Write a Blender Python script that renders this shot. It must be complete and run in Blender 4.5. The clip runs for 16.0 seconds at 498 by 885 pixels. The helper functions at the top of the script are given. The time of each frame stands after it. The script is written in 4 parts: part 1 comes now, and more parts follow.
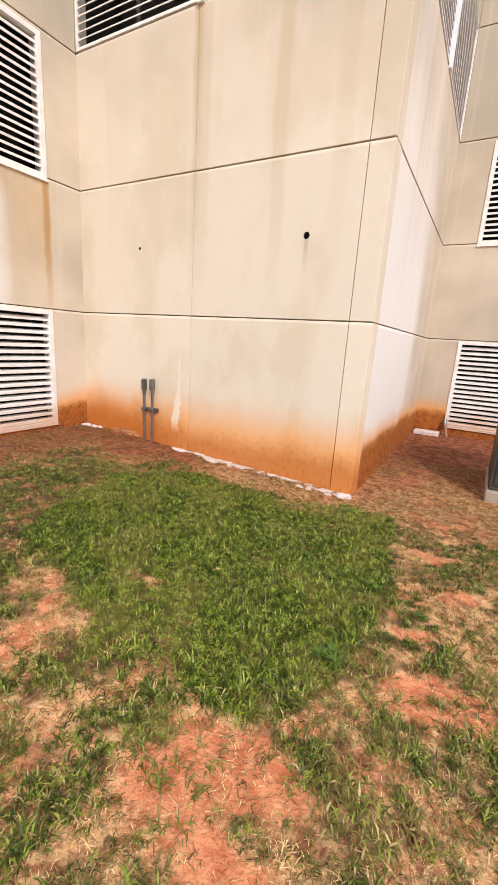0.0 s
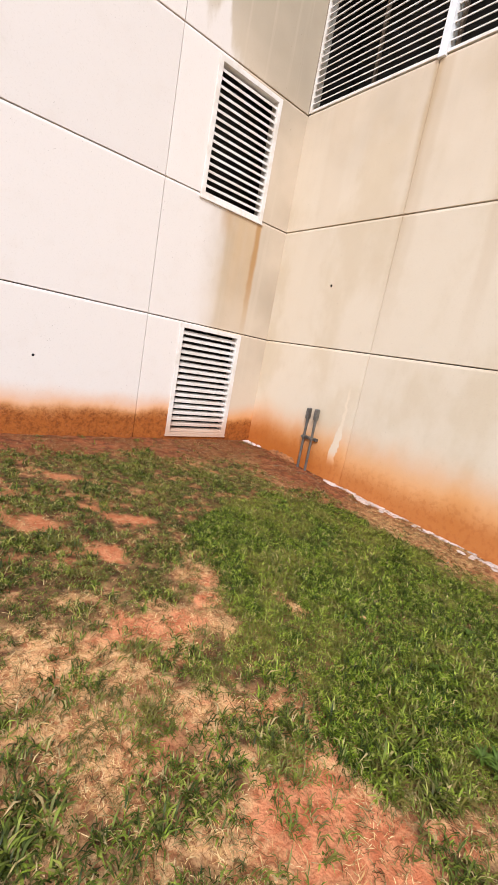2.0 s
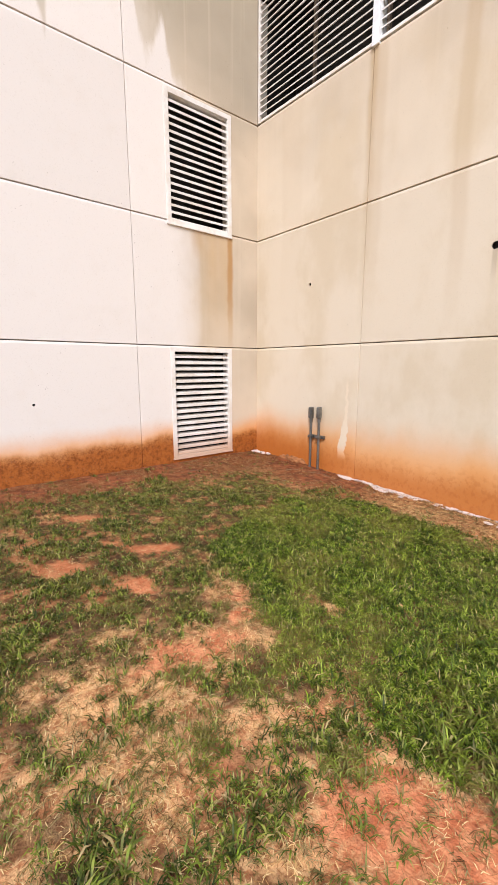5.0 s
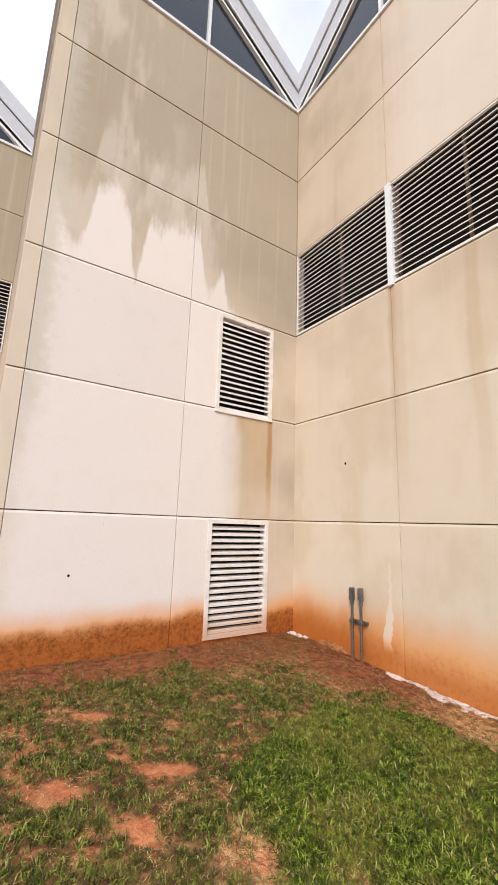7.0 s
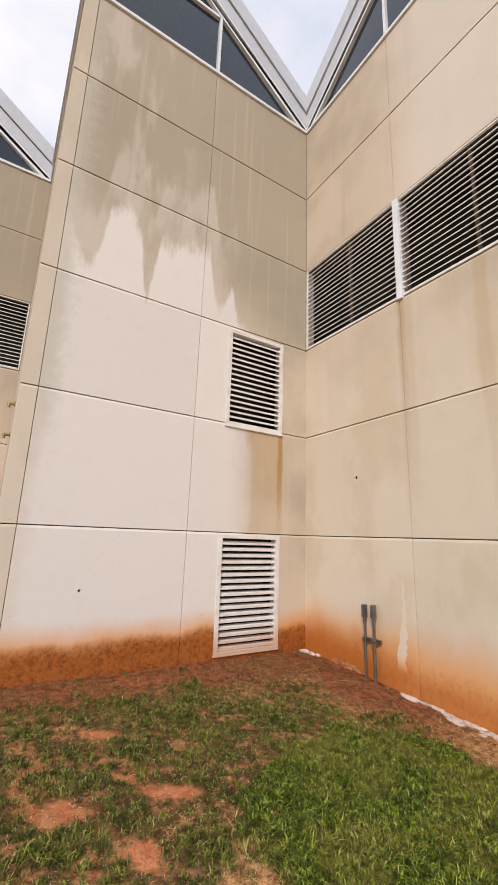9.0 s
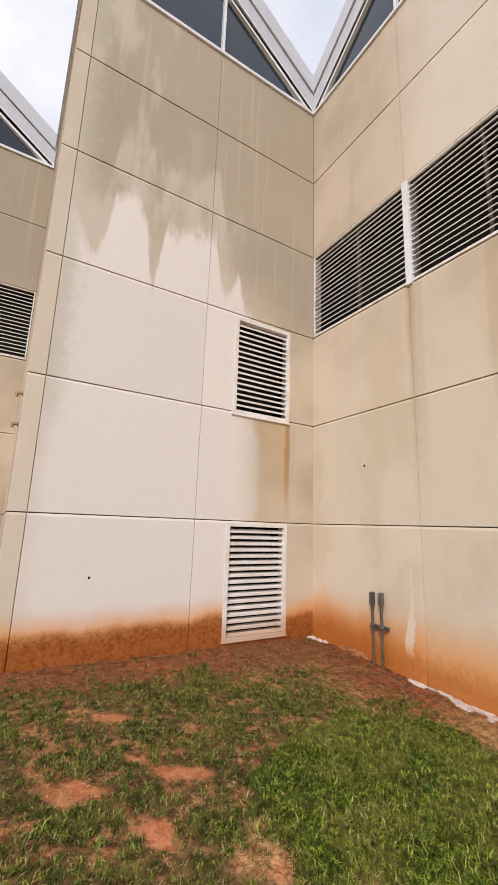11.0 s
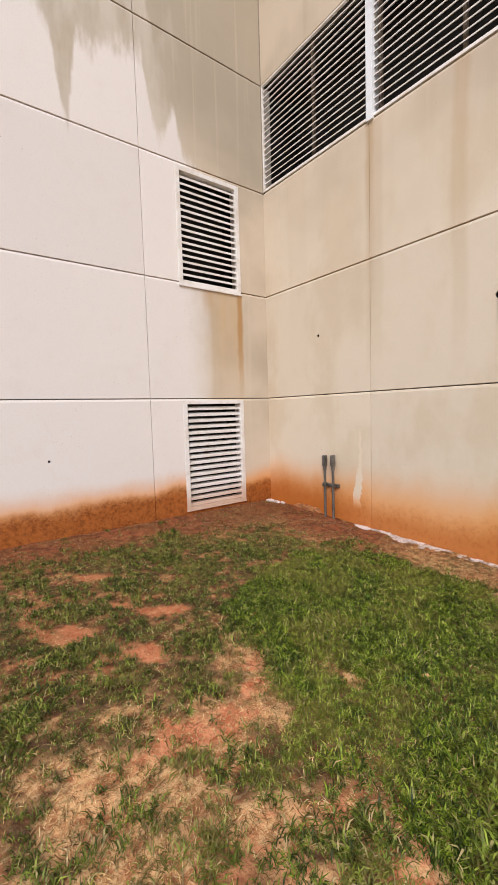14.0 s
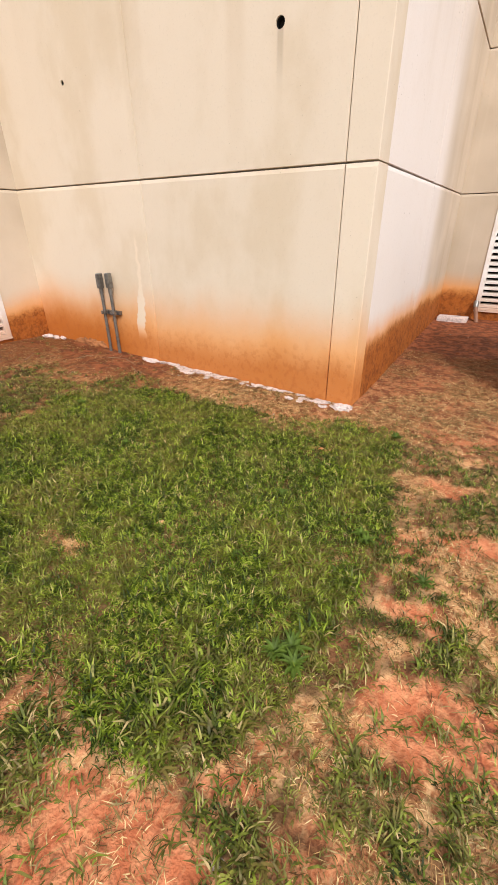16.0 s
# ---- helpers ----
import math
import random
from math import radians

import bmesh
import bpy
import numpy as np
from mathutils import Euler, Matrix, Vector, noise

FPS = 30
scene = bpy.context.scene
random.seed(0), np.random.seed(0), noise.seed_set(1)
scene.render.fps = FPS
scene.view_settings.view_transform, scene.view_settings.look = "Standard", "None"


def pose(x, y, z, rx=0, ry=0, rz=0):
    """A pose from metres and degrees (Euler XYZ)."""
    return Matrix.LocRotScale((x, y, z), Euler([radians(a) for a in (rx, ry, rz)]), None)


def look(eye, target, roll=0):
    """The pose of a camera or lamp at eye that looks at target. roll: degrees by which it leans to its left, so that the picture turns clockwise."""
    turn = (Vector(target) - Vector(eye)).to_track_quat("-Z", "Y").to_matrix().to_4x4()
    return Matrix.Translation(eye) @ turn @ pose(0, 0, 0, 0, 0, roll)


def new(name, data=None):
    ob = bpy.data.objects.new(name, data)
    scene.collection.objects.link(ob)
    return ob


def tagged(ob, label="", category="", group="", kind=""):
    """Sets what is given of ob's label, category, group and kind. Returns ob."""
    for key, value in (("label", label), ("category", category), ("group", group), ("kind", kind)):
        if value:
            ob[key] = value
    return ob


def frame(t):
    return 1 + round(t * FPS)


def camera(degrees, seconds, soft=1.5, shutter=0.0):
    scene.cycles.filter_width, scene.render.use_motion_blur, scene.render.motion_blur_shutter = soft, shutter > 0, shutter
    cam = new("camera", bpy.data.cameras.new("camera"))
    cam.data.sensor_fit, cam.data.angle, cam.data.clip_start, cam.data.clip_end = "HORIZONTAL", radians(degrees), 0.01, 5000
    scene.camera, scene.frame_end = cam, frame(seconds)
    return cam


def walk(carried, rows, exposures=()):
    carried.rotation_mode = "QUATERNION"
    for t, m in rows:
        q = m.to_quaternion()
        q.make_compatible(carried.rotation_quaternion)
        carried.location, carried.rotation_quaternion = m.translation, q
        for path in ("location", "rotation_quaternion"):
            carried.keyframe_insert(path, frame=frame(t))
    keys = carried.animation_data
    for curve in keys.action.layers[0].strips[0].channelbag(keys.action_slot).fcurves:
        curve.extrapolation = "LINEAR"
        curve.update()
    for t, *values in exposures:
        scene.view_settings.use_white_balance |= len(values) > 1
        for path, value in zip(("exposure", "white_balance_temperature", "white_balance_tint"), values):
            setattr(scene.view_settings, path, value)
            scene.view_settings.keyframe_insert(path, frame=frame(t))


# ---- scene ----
cam = camera(62.5, 16.0)
PATH = [
    (0, (-0.059, 0.112, 1.511), (-1.005, 1.808, 1.032), 3.7),
    (0.2, (-0.093, 0.112, 1.506), (-1.01, 1.839, 1.087), 4.9),
    (0.5, (-0.148, 0.081, 1.515), (-1.188, 1.753, 1.166), 8.3),
    (1, (-0.196, 0.003, 1.508), (-1.484, 1.499, 1.186), 10.8),
    (1.5, (-0.217, -0.023, 1.486), (-1.634, 1.343, 1.13), 11.0),
    (2, (-0.221, -0.024, 1.469), (-1.703, 1.257, 1.065), 10.6),
    (2.5, (-0.224, -0.019, 1.462), (-1.728, 1.221, 1.013), 10.7),
    (3, (-0.232, -0.026, 1.456), (-1.73, 1.209, 0.974), 10.8),
    (3.5, (-0.226, -0.023, 1.452), (-1.714, 1.22, 0.965), 10.6),
    (3.7, (-0.219, -0.024, 1.455), (-1.708, 1.22, 0.97), 10.2),
    (5.8, (-0.182, -0.01, 1.555), (-1.701, 1.257, 1.26), -5.1),
    (6, (-0.176, -0.008, 1.596), (-1.696, 1.276, 1.391), -4.3),
    (6.5, (-0.112, 0.052, 1.669), (-1.705, 1.254, 1.812), -0.8),
    (7, (-0.162, 0.013, 1.685), (-1.797, 1.096, 2.075), 1.9),
    (7.5, (-0.145, 0.035, 1.725), (-1.805, 1.056, 2.172), 2.8),
    (8, (-0.144, 0.041, 1.708), (-1.802, 1.059, 2.171), 2.6),
    (8.5, (-0.13, 0.057, 1.723), (-1.789, 1.075, 2.179), 2.2),
    (9, (-0.12, 0.063, 1.7), (-1.784, 1.077, 2.151), 2.0),
    (9.5, (-0.139, 0.051, 1.693), (-1.811, 1.059, 2.13), 1.8),
    (12, (-0.148, 0.046, 1.676), (-1.837, 1.055, 2.037), 1.9),
    (12.5, (-0.147, 0.038, 1.673), (-1.835, 1.063, 1.984), 1.6),
    (13, (-0.154, 0.036, 1.674), (-1.839, 1.096, 1.873), 0.9),
    (13.5, (-0.166, 0.032, 1.628), (-1.829, 1.142, 1.68), -0.2),
    (14, (-0.186, 0.048, 1.563), (-1.777, 1.249, 1.411), -1.7),
    (14.5, (-0.174, 0.152, 1.497), (-1.603, 1.509, 1.157), -2.9),
    (15, (-0.035, 0.375, 1.501), (-1.269, 1.862, 0.985), -3.3),
    (15.5, (-0.005, 0.586, 1.447), (-1.045, 2.15, 0.759), -2.9),
    (16, (-0.11, 0.961, 1.377), (-1.042, 2.466, 0.446), -0.5),
]
walk(cam, [(t, look(eye, target, roll)) for t, eye, target, roll in PATH],
     exposures=[(0.0, 0.64, 6450, 14), (1.5, 0.6, 6350, 14), (3.5, 0.58, 6300, 14), (6.0, 0.58, 6350, 14), (6.5, 0.58, 6300, 14), (7.0, 0.4, 6550, 14), (9.0, 0.14, 6650, 14), (12.5, 0.15, 6600, 14), (13.5, 0.17, 6350, 15), (14.0, 0.24, 6400, 14), (15.0, 0.48, 6500, 14), (16.0, 0.58, 6700, 14)])


# ---------- world, sun ----------
world = bpy.data.worlds.new("overcast")
scene.world = world
world.use_nodes = True
wt = world.node_tree
for n in list(wt.nodes):
    wt.nodes.remove(n)
w_out = wt.nodes.new("ShaderNodeOutputWorld")
w_bg = wt.nodes.new("ShaderNodeBackground")
w_sky = wt.nodes.new("ShaderNodeTexSky")
w_sky.sky_type = "NISHITA"
w_sky.sun_disc = False
w_sky.sun_elevation = radians(40)
w_sky.sun_rotation = radians(140)
w_sky.dust_density = 3.0
w_dim = wt.nodes.new("ShaderNodeVectorMath")
w_dim.operation = "SCALE"
w_dim.inputs["Scale"].default_value = 0.1
w_tc = wt.nodes.new("ShaderNodeTexCoord")
w_noise = wt.nodes.new("ShaderNodeTexNoise")
w_noise.inputs["Scale"].default_value = 3.2
w_noise.inputs["Detail"].default_value = 5.0
w_noise.inputs["Roughness"].default_value = 0.55
w_ramp = wt.nodes.new("ShaderNodeValToRGB")
w_ramp.color_ramp.elements[0].position = 0.32
w_ramp.color_ramp.elements[0].color = (0.62, 0.70, 0.85, 1)
w_ramp.color_ramp.elements[1].position = 0.66
w_ramp.color_ramp.elements[1].color = (1.0, 1.0, 1.02, 1)
w_mix = wt.nodes.new("ShaderNodeMix")
w_mix.data_type = "RGBA"
w_mix.inputs["Factor"].default_value = 0.9
wt.links.new(w_sky.outputs[0], w_dim.inputs[0])
wt.links.new(w_tc.outputs["Generated"], w_noise.inputs["Vector"])
wt.links.new(w_noise.outputs["Fac"], w_ramp.inputs[0])
wt.links.new(w_dim.outputs[0], w_mix.inputs[6])
wt.links.new(w_ramp.outputs[0], w_mix.inputs[7])
wt.links.new(w_mix.outputs[2], w_bg.inputs[0])
w_bg.inputs[1].default_value = 1.0
wt.links.new(w_bg.outputs[0], w_out.inputs[0])

sun = new("sun", bpy.data.lights.new("sun", "SUN"))
sun.data.energy = 2.0
sun.data.angle = radians(10)
sun.data.color = (1.0, 0.98, 0.95)
sun.matrix_world = look((8.5, -9, 10.5), (0, 0, 0))


# ---------- materials ----------
class Nodes:
    """A small builder of node materials."""

    def __init__(self, name):
        self.mat = bpy.data.materials.new(name)
        self.mat.use_nodes = True
        self.t = self.mat.node_tree
        self.bsdf = self.t.nodes["Principled BSDF"]
        self.pos = self.t.nodes.new("ShaderNodeNewGeometry").outputs["Position"]
        sep = self.t.nodes.new("ShaderNodeSeparateXYZ")
        self.t.links.new(self.pos, sep.inputs[0])
        self.x, self.y, self.z = sep.outputs

    def put(self, socket, v):
        if isinstance(v, (int, float)):
            socket.default_value = v
        elif isinstance(v, tuple):
            socket.default_value = (*v, 1.0) if len(v) == 3 and len(socket.default_value) == 4 else v
        else:
            self.t.links.new(v, socket)

    def math(self, op, a, b=0.0, c=None):
        n = self.t.nodes.new("ShaderNodeMath")
        n.operation = op
        self.put(n.inputs[0], a)
        self.put(n.inputs[1], b)
        if c is not None:
            self.put(n.inputs[2], c)
        return n.outputs[0]

    def smooth(self, v, lo, hi):
        """0 below lo, 1 above hi; lo may exceed hi for a falling step."""
        if isinstance(lo, (int, float)) and isinstance(hi, (int, float)) and lo > hi:
            return self.math("SUBTRACT", 1.0, self.smooth(v, hi, lo))
        n = self.t.nodes.new("ShaderNodeMapRange")
        n.interpolation_type = "SMOOTHSTEP"
        self.put(n.inputs["Value"], v)
        self.put(n.inputs["From Min"], lo)
        self.put(n.inputs["From Max"], hi)
        return n.outputs[0]

    def band(self, v, centre, half, soft):
        d = self.math("ABSOLUTE", self.math("SUBTRACT", v, centre))
        return self.math("SUBTRACT", 1.0, self.smooth(d, half, self.math("ADD", half, soft)))

    def mul(self, *vs):
        out = vs[0]
        for v in vs[1:]:
            out = self.math("MULTIPLY", out, v)
        return out

    def noise(self, scale, detail=4.0, stretch=(1, 1, 1), rough=0.55, shift=0.0, vec=None):
        m = self.t.nodes.new("ShaderNodeMapping")
        m.inputs["Scale"].default_value = stretch
        m.inputs["Location"].default_value = (shift, shift * 0.7, shift * 1.3)
        self.t.links.new(vec or self.pos, m.inputs["Vector"])
        n = self.t.nodes.new("ShaderNodeTexNoise")
        n.inputs["Scale"].default_value = scale
        n.inputs["Detail"].default_value = detail
        n.inputs["Roughness"].default_value = rough
        self.t.links.new(m.outputs[0], n.inputs["Vector"])
        return n.outputs["Fac"]

    def noise_color(self, scale):
        n = self.t.nodes.new("ShaderNodeTexNoise")
        n.inputs["Scale"].default_value = scale
        self.t.links.new(self.pos, n.inputs["Vector"])
        return n.outputs["Color"]

    def mix(self, f, a, b, mode="MIX"):
        n = self.t.nodes.new("ShaderNodeMix")
        n.data_type = "RGBA"
        n.blend_type = mode
        self.put(n.inputs["Factor"], f)
        self.put(n.inputs[6], a)
        self.put(n.inputs[7], b)
        return n.outputs[2]

    def ramp(self, v, stops):
        n = self.t.nodes.new("ShaderNodeValToRGB")
        el = n.color_ramp.elements
        while len(el) < len(stops):
            el.new(0.5)
        for e, (p, c) in zip(el, stops):
            e.position = p
            e.color = (*c, 1.0) if isinstance(c, tuple) else (c, c, c, 1.0)
        self.put(n.inputs[0], v)
        return n.outputs[0]

    def rand(self):
        return self.t.nodes.new("ShaderNodeObjectInfo").outputs["Random"]

    def island(self):
        return self.t.nodes.new("ShaderNodeNewGeometry").outputs["Random Per Island"]

    def bump(self, height, strength=0.3, dist=0.01):
        n = self.t.nodes.new("ShaderNodeBump")
        n.inputs["Strength"].default_value = strength
        n.inputs["Distance"].default_value = dist
        self.t.links.new(height, n.inputs["Height"])
        self.t.links.new(n.outputs[0], self.bsdf.inputs["Normal"])

    def done(self, color, rough=0.8, metal=0.0, spec=None):
        self.put(self.bsdf.inputs["Base Color"], color)
        self.put(self.bsdf.inputs["Roughness"], rough)
        self.bsdf.inputs["Metallic"].default_value = metal
        if spec is not None:
            self.bsdf.inputs["Specular IOR Level"].default_value = spec
        return self.mat


TAN = (0.635, 0.53, 0.408)
TAN_DARK = (0.475, 0.39, 0.292)
WASHED = (0.76, 0.70, 0.65)
CLAY_PALE = (0.72, 0.29, 0.055)
CLAY = (0.43, 0.122, 0.017)
CLAY_DARK = (0.15, 0.038, 0.008)
RUST = (0.55, 0.36, 0.175)


def concrete(name, side):
    """Painted precast concrete with weathering; side picks the stains of that wall."""
    n = Nodes(name)
    big = n.noise(0.7, 3, shift=3.1)
    mid = n.noise(4.0, 5, shift=1.7)
    fine = n.noise(60.0, 3, shift=0.4)
    streak = n.noise(1.0, 4, (3.2, 3.2, 0.16), shift=5.0)
    streak2 = n.noise(1.0, 3, (9.0, 9.0, 0.25), shift=9.0)
    tan = n.mix(n.smooth(big, 0.35, 0.7), TAN, TAN_DARK)
    high = n.smooth(n.math("ADD", n.z, n.mul(n.math("SUBTRACT", big, 0.5), 2.0)), 3.5, 6.5)
    tan = n.mix(n.mul(high, 0.0 if side == "north" else 0.9), tan, (0.41, 0.35, 0.265))
    tan = n.mix(n.mul(n.smooth(streak, 0.52, 0.72), 0.25), tan, (0.42, 0.32, 0.20))
    tan = n.mix(n.mul(n.smooth(streak2, 0.55, 0.7), 0.22), tan, (0.66, 0.56, 0.44))
    if side == "west":
        # lower edge of the dirt that still hangs on the rinsed wall, with long drips
        edge = n.ramp(n.math("MULTIPLY", n.y, 0.25), [(0.0, 0.55), (0.095, 0.56), (0.115, 0.535), (0.15, 0.505), (0.165, 0.50), (0.185, 0.53), (0.205, 0.595), (0.235, 0.605), (0.29, 0.60), (0.318, 0.575), (0.340, 0.50), (0.352, 0.485), (0.366, 0.53), (0.385, 0.585), (0.43, 0.575), (0.47, 0.585), (0.548, 0.60), (0.575, 0.60), (0.60, 0.53), (0.622, 0.50), (0.645, 0.515), (0.675, 0.555), (0.70, 0.50), (0.725, 0.482), (0.78, 0.475), (0.82, 0.10), (1.0, 0.0)])
        wob = n.math("ADD", n.mul(n.math("SUBTRACT", n.noise(4.0, 5, (1, 1, 0.5)), 0.5), 0.55), n.mul(n.math("SUBTRACT", n.noise(20.0, 3, (1, 1, 0.25)), 0.5), 0.28))
        top = n.math("ADD", n.math("MULTIPLY", edge, 10.0), wob)
        washed = n.smooth(n.math("SUBTRACT", top, n.z), -0.08, 0.22)
        rim = n.smooth(n.math("ADD", n.y, n.mul(n.math("SUBTRACT", mid, 0.5), 0.35)), 0.30, 0.52)
        algae = n.mul(n.smooth(n.math("ADD", n.y, n.mul(n.math("SUBTRACT", n.noise(9.0, 5, rough=0.7), 0.5), 0.5)), 0.62, 0.34), n.smooth(n.z, 2.2, 3.4), 0.55)
        washed = n.mul(washed, n.math("ADD", 0.55, n.mul(rim, 0.45)))
        half = n.smooth(n.math("ADD", n.y, n.mul(n.math("SUBTRACT", mid, 0.5), 0.2)), 3.38, 2.72)
        low = n.smooth(n.z, 3.25, 3.23)
        washed = n.mul(washed, n.math("SUBTRACT", 1.0, n.mul(low, n.math("SUBTRACT", 1.0, half))))
        right = n.smooth(n.y, 3.2, 3.1)
        washed = n.mul(washed, right, n.math("ADD", 0.25, n.mul(n.smooth(n.y, 0.29, 0.305), 0.75)))
        faint = n.mul(n.smooth(n.noise(1.0, 4, (1.6, 1.6, 0.5), shift=2.0), 0.5, 0.62), n.smooth(n.z, 5.2, 6.2), 0.5)
        col = n.mix(n.mul(faint, n.smooth(n.y, 2.4, 1.2)), tan, (0.66, 0.585, 0.49))
        top2 = n.math("ADD", top, n.math("ADD", 0.25, n.mul(n.noise(1.0, 4, (2.5, 2.5, 0.35), shift=7.0), 1.6)))
        thin = n.mul(n.smooth(n.math("SUBTRACT", top2, n.z), -0.1, 0.3), n.smooth(n.y, 3.0, 2.4), n.smooth(n.noise(3.0, 4, (1, 1, 0.4), shift=3.0), 0.3, 0.6), 0.5)
        col = n.mix(thin, col, (0.68, 0.615, 0.535))
        col = n.mix(washed, col, WASHED)
        col = n.mix(n.mul(algae, n.smooth(n.y, 0.29, 0.305)), col, (0.53, 0.50, 0.415))
        col = n.mix(n.mul(n.smooth(n.y, 0.305, 0.29), 0.6), col, (0.66, 0.57, 0.445))
        # run-off below the upper louver
        rust = n.mul(n.smooth(n.math("ADD", n.y, n.mul(n.math("SUBTRACT", mid, 0.5), 0.25)), 2.98, 3.45), n.smooth(n.y, 3.72, 3.67), n.smooth(n.z, 1.2, 3.0), n.smooth(n.z, 3.26, 3.24))
        rust = n.mul(rust, n.math("ADD", 0.22, n.mul(streak2, 0.55)))
        rust2 = n.mul(n.band(n.math("ADD", n.y, n.mul(n.math("SUBTRACT", mid, 0.5), 0.05)), 3.655, 0.018, 0.05), n.smooth(n.z, 1.5, 2.8), n.smooth(n.z, 3.26, 3.2))
        rust3 = n.mul(n.band(n.y, 3.12, 0.03, 0.10), n.smooth(n.z, 2.8, 3.2), n.smooth(n.z, 3.26, 3.2))
        col = n.mix(rust, col, RUST)
        col = n.mix(n.math("MAXIMUM", n.mul(rust2, 0.75), n.mul(rust3, 0.35)), col, (0.42, 0.215, 0.065))
    elif side == "north":
        col = n.mix(n.smooth(n.math("ADD", n.z, n.mul(big, 1.5)), 6.4, 3.4), tan, (0.68, 0.585, 0.46))
        for cx, top_z, force, wide in ((-3.21, 4.78, 0.62, 0.012), (-3.10, 4.78, 0.3, 0.02), (-2.18, 4.80, 0.42, 0.035), (-4.4, 4.8, 0.10, 0.15), (-1.55, 4.8, 0.2, 0.05)):
            wig = n.math("ADD", n.x, n.mul(n.math("SUBTRACT", n.noise(1.2, 3, shift=cx), 0.5), 0.12))
            s = n.mul(n.band(wig, cx, wide, 0.075), n.smooth(n.z, top_z - 3.4, top_z - 0.3), n.smooth(n.z, top_z + 0.03, top_z))
            s = n.mul(s, n.math("ADD", 0.4, n.mul(streak2, 1.0)), force)
            col = n.mix(s, col, (0.40, 0.255, 0.11))
        soiled = n.mul(n.smooth(n.noise(1.1, 5, (1, 1, 0.6), 0.6, 6.0), 0.45, 0.62), n.smooth(n.z, 5.2, 4.2))
        col = n.mix(n.mul(soiled, 0.45), col, (0.55, 0.435, 0.285))
        paler = n.mul(n.smooth(n.math("ADD", n.x, n.mul(n.math("SUBTRACT", streak, 0.5), 1.6)), -3.7, -2.5), n.smooth(n.z, 5.6, 6.5))
        col = n.mix(n.mul(paler, 0.8), col, (0.72, 0.645, 0.555))
        run = n.mul(n.band(n.x, -1.82, 0.012, 0.02), n.smooth(n.z, 2.15, 2.5), n.smooth(n.z, 2.55, 2.5), 0.5)
        col = n.mix(run, col, (0.35, 0.28, 0.2))
        white = n.mul(n.band(n.math("ADD", n.x, n.mul(n.math("SUBTRACT", n.noise(9.0, 3), 0.5), 0.1)), n.math("SUBTRACT", -3.37, n.mul(n.smooth(n.z, 1.0, 0.3), 0.06)), n.math("ADD", 0.008, n.mul(n.smooth(n.z, 1.1, 0.35), 0.042)), 0.02), n.smooth(n.z, 1.36, 1.2), n.smooth(n.z, 0.28, 0.62))
        keep = white
    elif side == "east":
        w = n.math("ADD", n.y, n.mul(n.math("SUBTRACT", n.noise(1.0, 2, (0.9, 0.9, 0.06), shift=2.0), 0.5), 3.0))
        rinse = n.mul(n.smooth(w, 7.6, 6.2), n.smooth(n.math("ADD", n.z, n.mul(streak, 2.0)), 6.5, 3.0))
        col = n.mix(n.mul(rinse, 0.9), tan, WASHED)
    else:
        col = tan
    col = n.mix(n.mul(n.smooth(mid, 0.5, 0.8), 0.15), col, n.mix(1.0, col, (0.84, 0.78, 0.70), "MULTIPLY"))
    speck = n.mul(n.smooth(n.noise(48.0, 2, shift=11.0), 0.71, 0.75), n.smooth(n.noise(1.7, 2, shift=2.5), 0.52, 0.62))
    col = n.mix(n.mul(speck, 0.6), col, (0.20, 0.14, 0.09))
    # clay splashed up from the soil
    lift = n.math("ADD", n.mul(n.math("SUBTRACT", n.noise(1.3, 3, (1, 1, 0.5)), 0.5), 0.45 if side == "north" else 0.28), n.mul(n.math("SUBTRACT", n.noise(6.0, 5, (1, 1, 0.9), 0.65), 0.5), 0.10))
    h = n.math("ADD", n.z, lift)
    if side == "north":
        h = n.math("ADD", h, n.mul(keep, 0.5))
    reach = (0.95, 0.35) if side == "north" else (0.80, 0.44)
    col = n.mix(n.mul(n.smooth(h, *reach), 0.9 if side != "north" else 0.8), col, CLAY_PALE)
    hard = n.smooth(h, 0.50, 0.18) if side == "north" else n.smooth(h, 0.58, 0.38)
    col = n.mix(n.mul(hard, 0.9 if side != "north" else 0.75), col, CLAY)
    if side != "north":
        blot = n.math("ADD", 0.55, n.mul(n.smooth(n.noise(9.0, 6, (1, 1, 1.3), 0.75), 0.40, 0.60), 0.45))
        grime = n.math("MAXIMUM", n.mul(n.smooth(h, 0.56, 0.45), 0.85), n.smooth(h, 0.38, 0.20))
        pitted = n.math("ADD", 0.45, n.mul(n.smooth(n.noise(22.0, 6, (1, 1, 1.0), 0.8, 5.0), 0.42, 0.58), 0.55))
        col = n.mix(n.mul(grime, blot, pitted), col, CLAY_DARK)
    if side == "north":
        near_in = n.smooth(n.x, -3.1, -4.0)
        col = n.mix(n.mul(near_in, n.smooth(h, 0.75, 0.25), 0.75), col, CLAY)
        col = n.mix(n.mul(keep, 0.6), col, (0.76, 0.64, 0.50))
    splat = n.mul(n.smooth(n.noise(17.0, 5, (1, 1, 0.8), 0.7, 8.0), 0.49, 0.60), n.smooth(h, 0.58, 0.16))
    col = n.mix(n.mul(splat, 0.4), col, (0.38, 0.11, 0.025))
    col = n.mix(n.mul(n.smooth(fine, 0.55, 0.75), 0.12), col, (0.35, 0.28, 0.2))
    tone = n.math("ADD", 0.96, n.mul(n.rand(), 0.07))
    grey = n.t.nodes.new("ShaderNodeCombineColor")
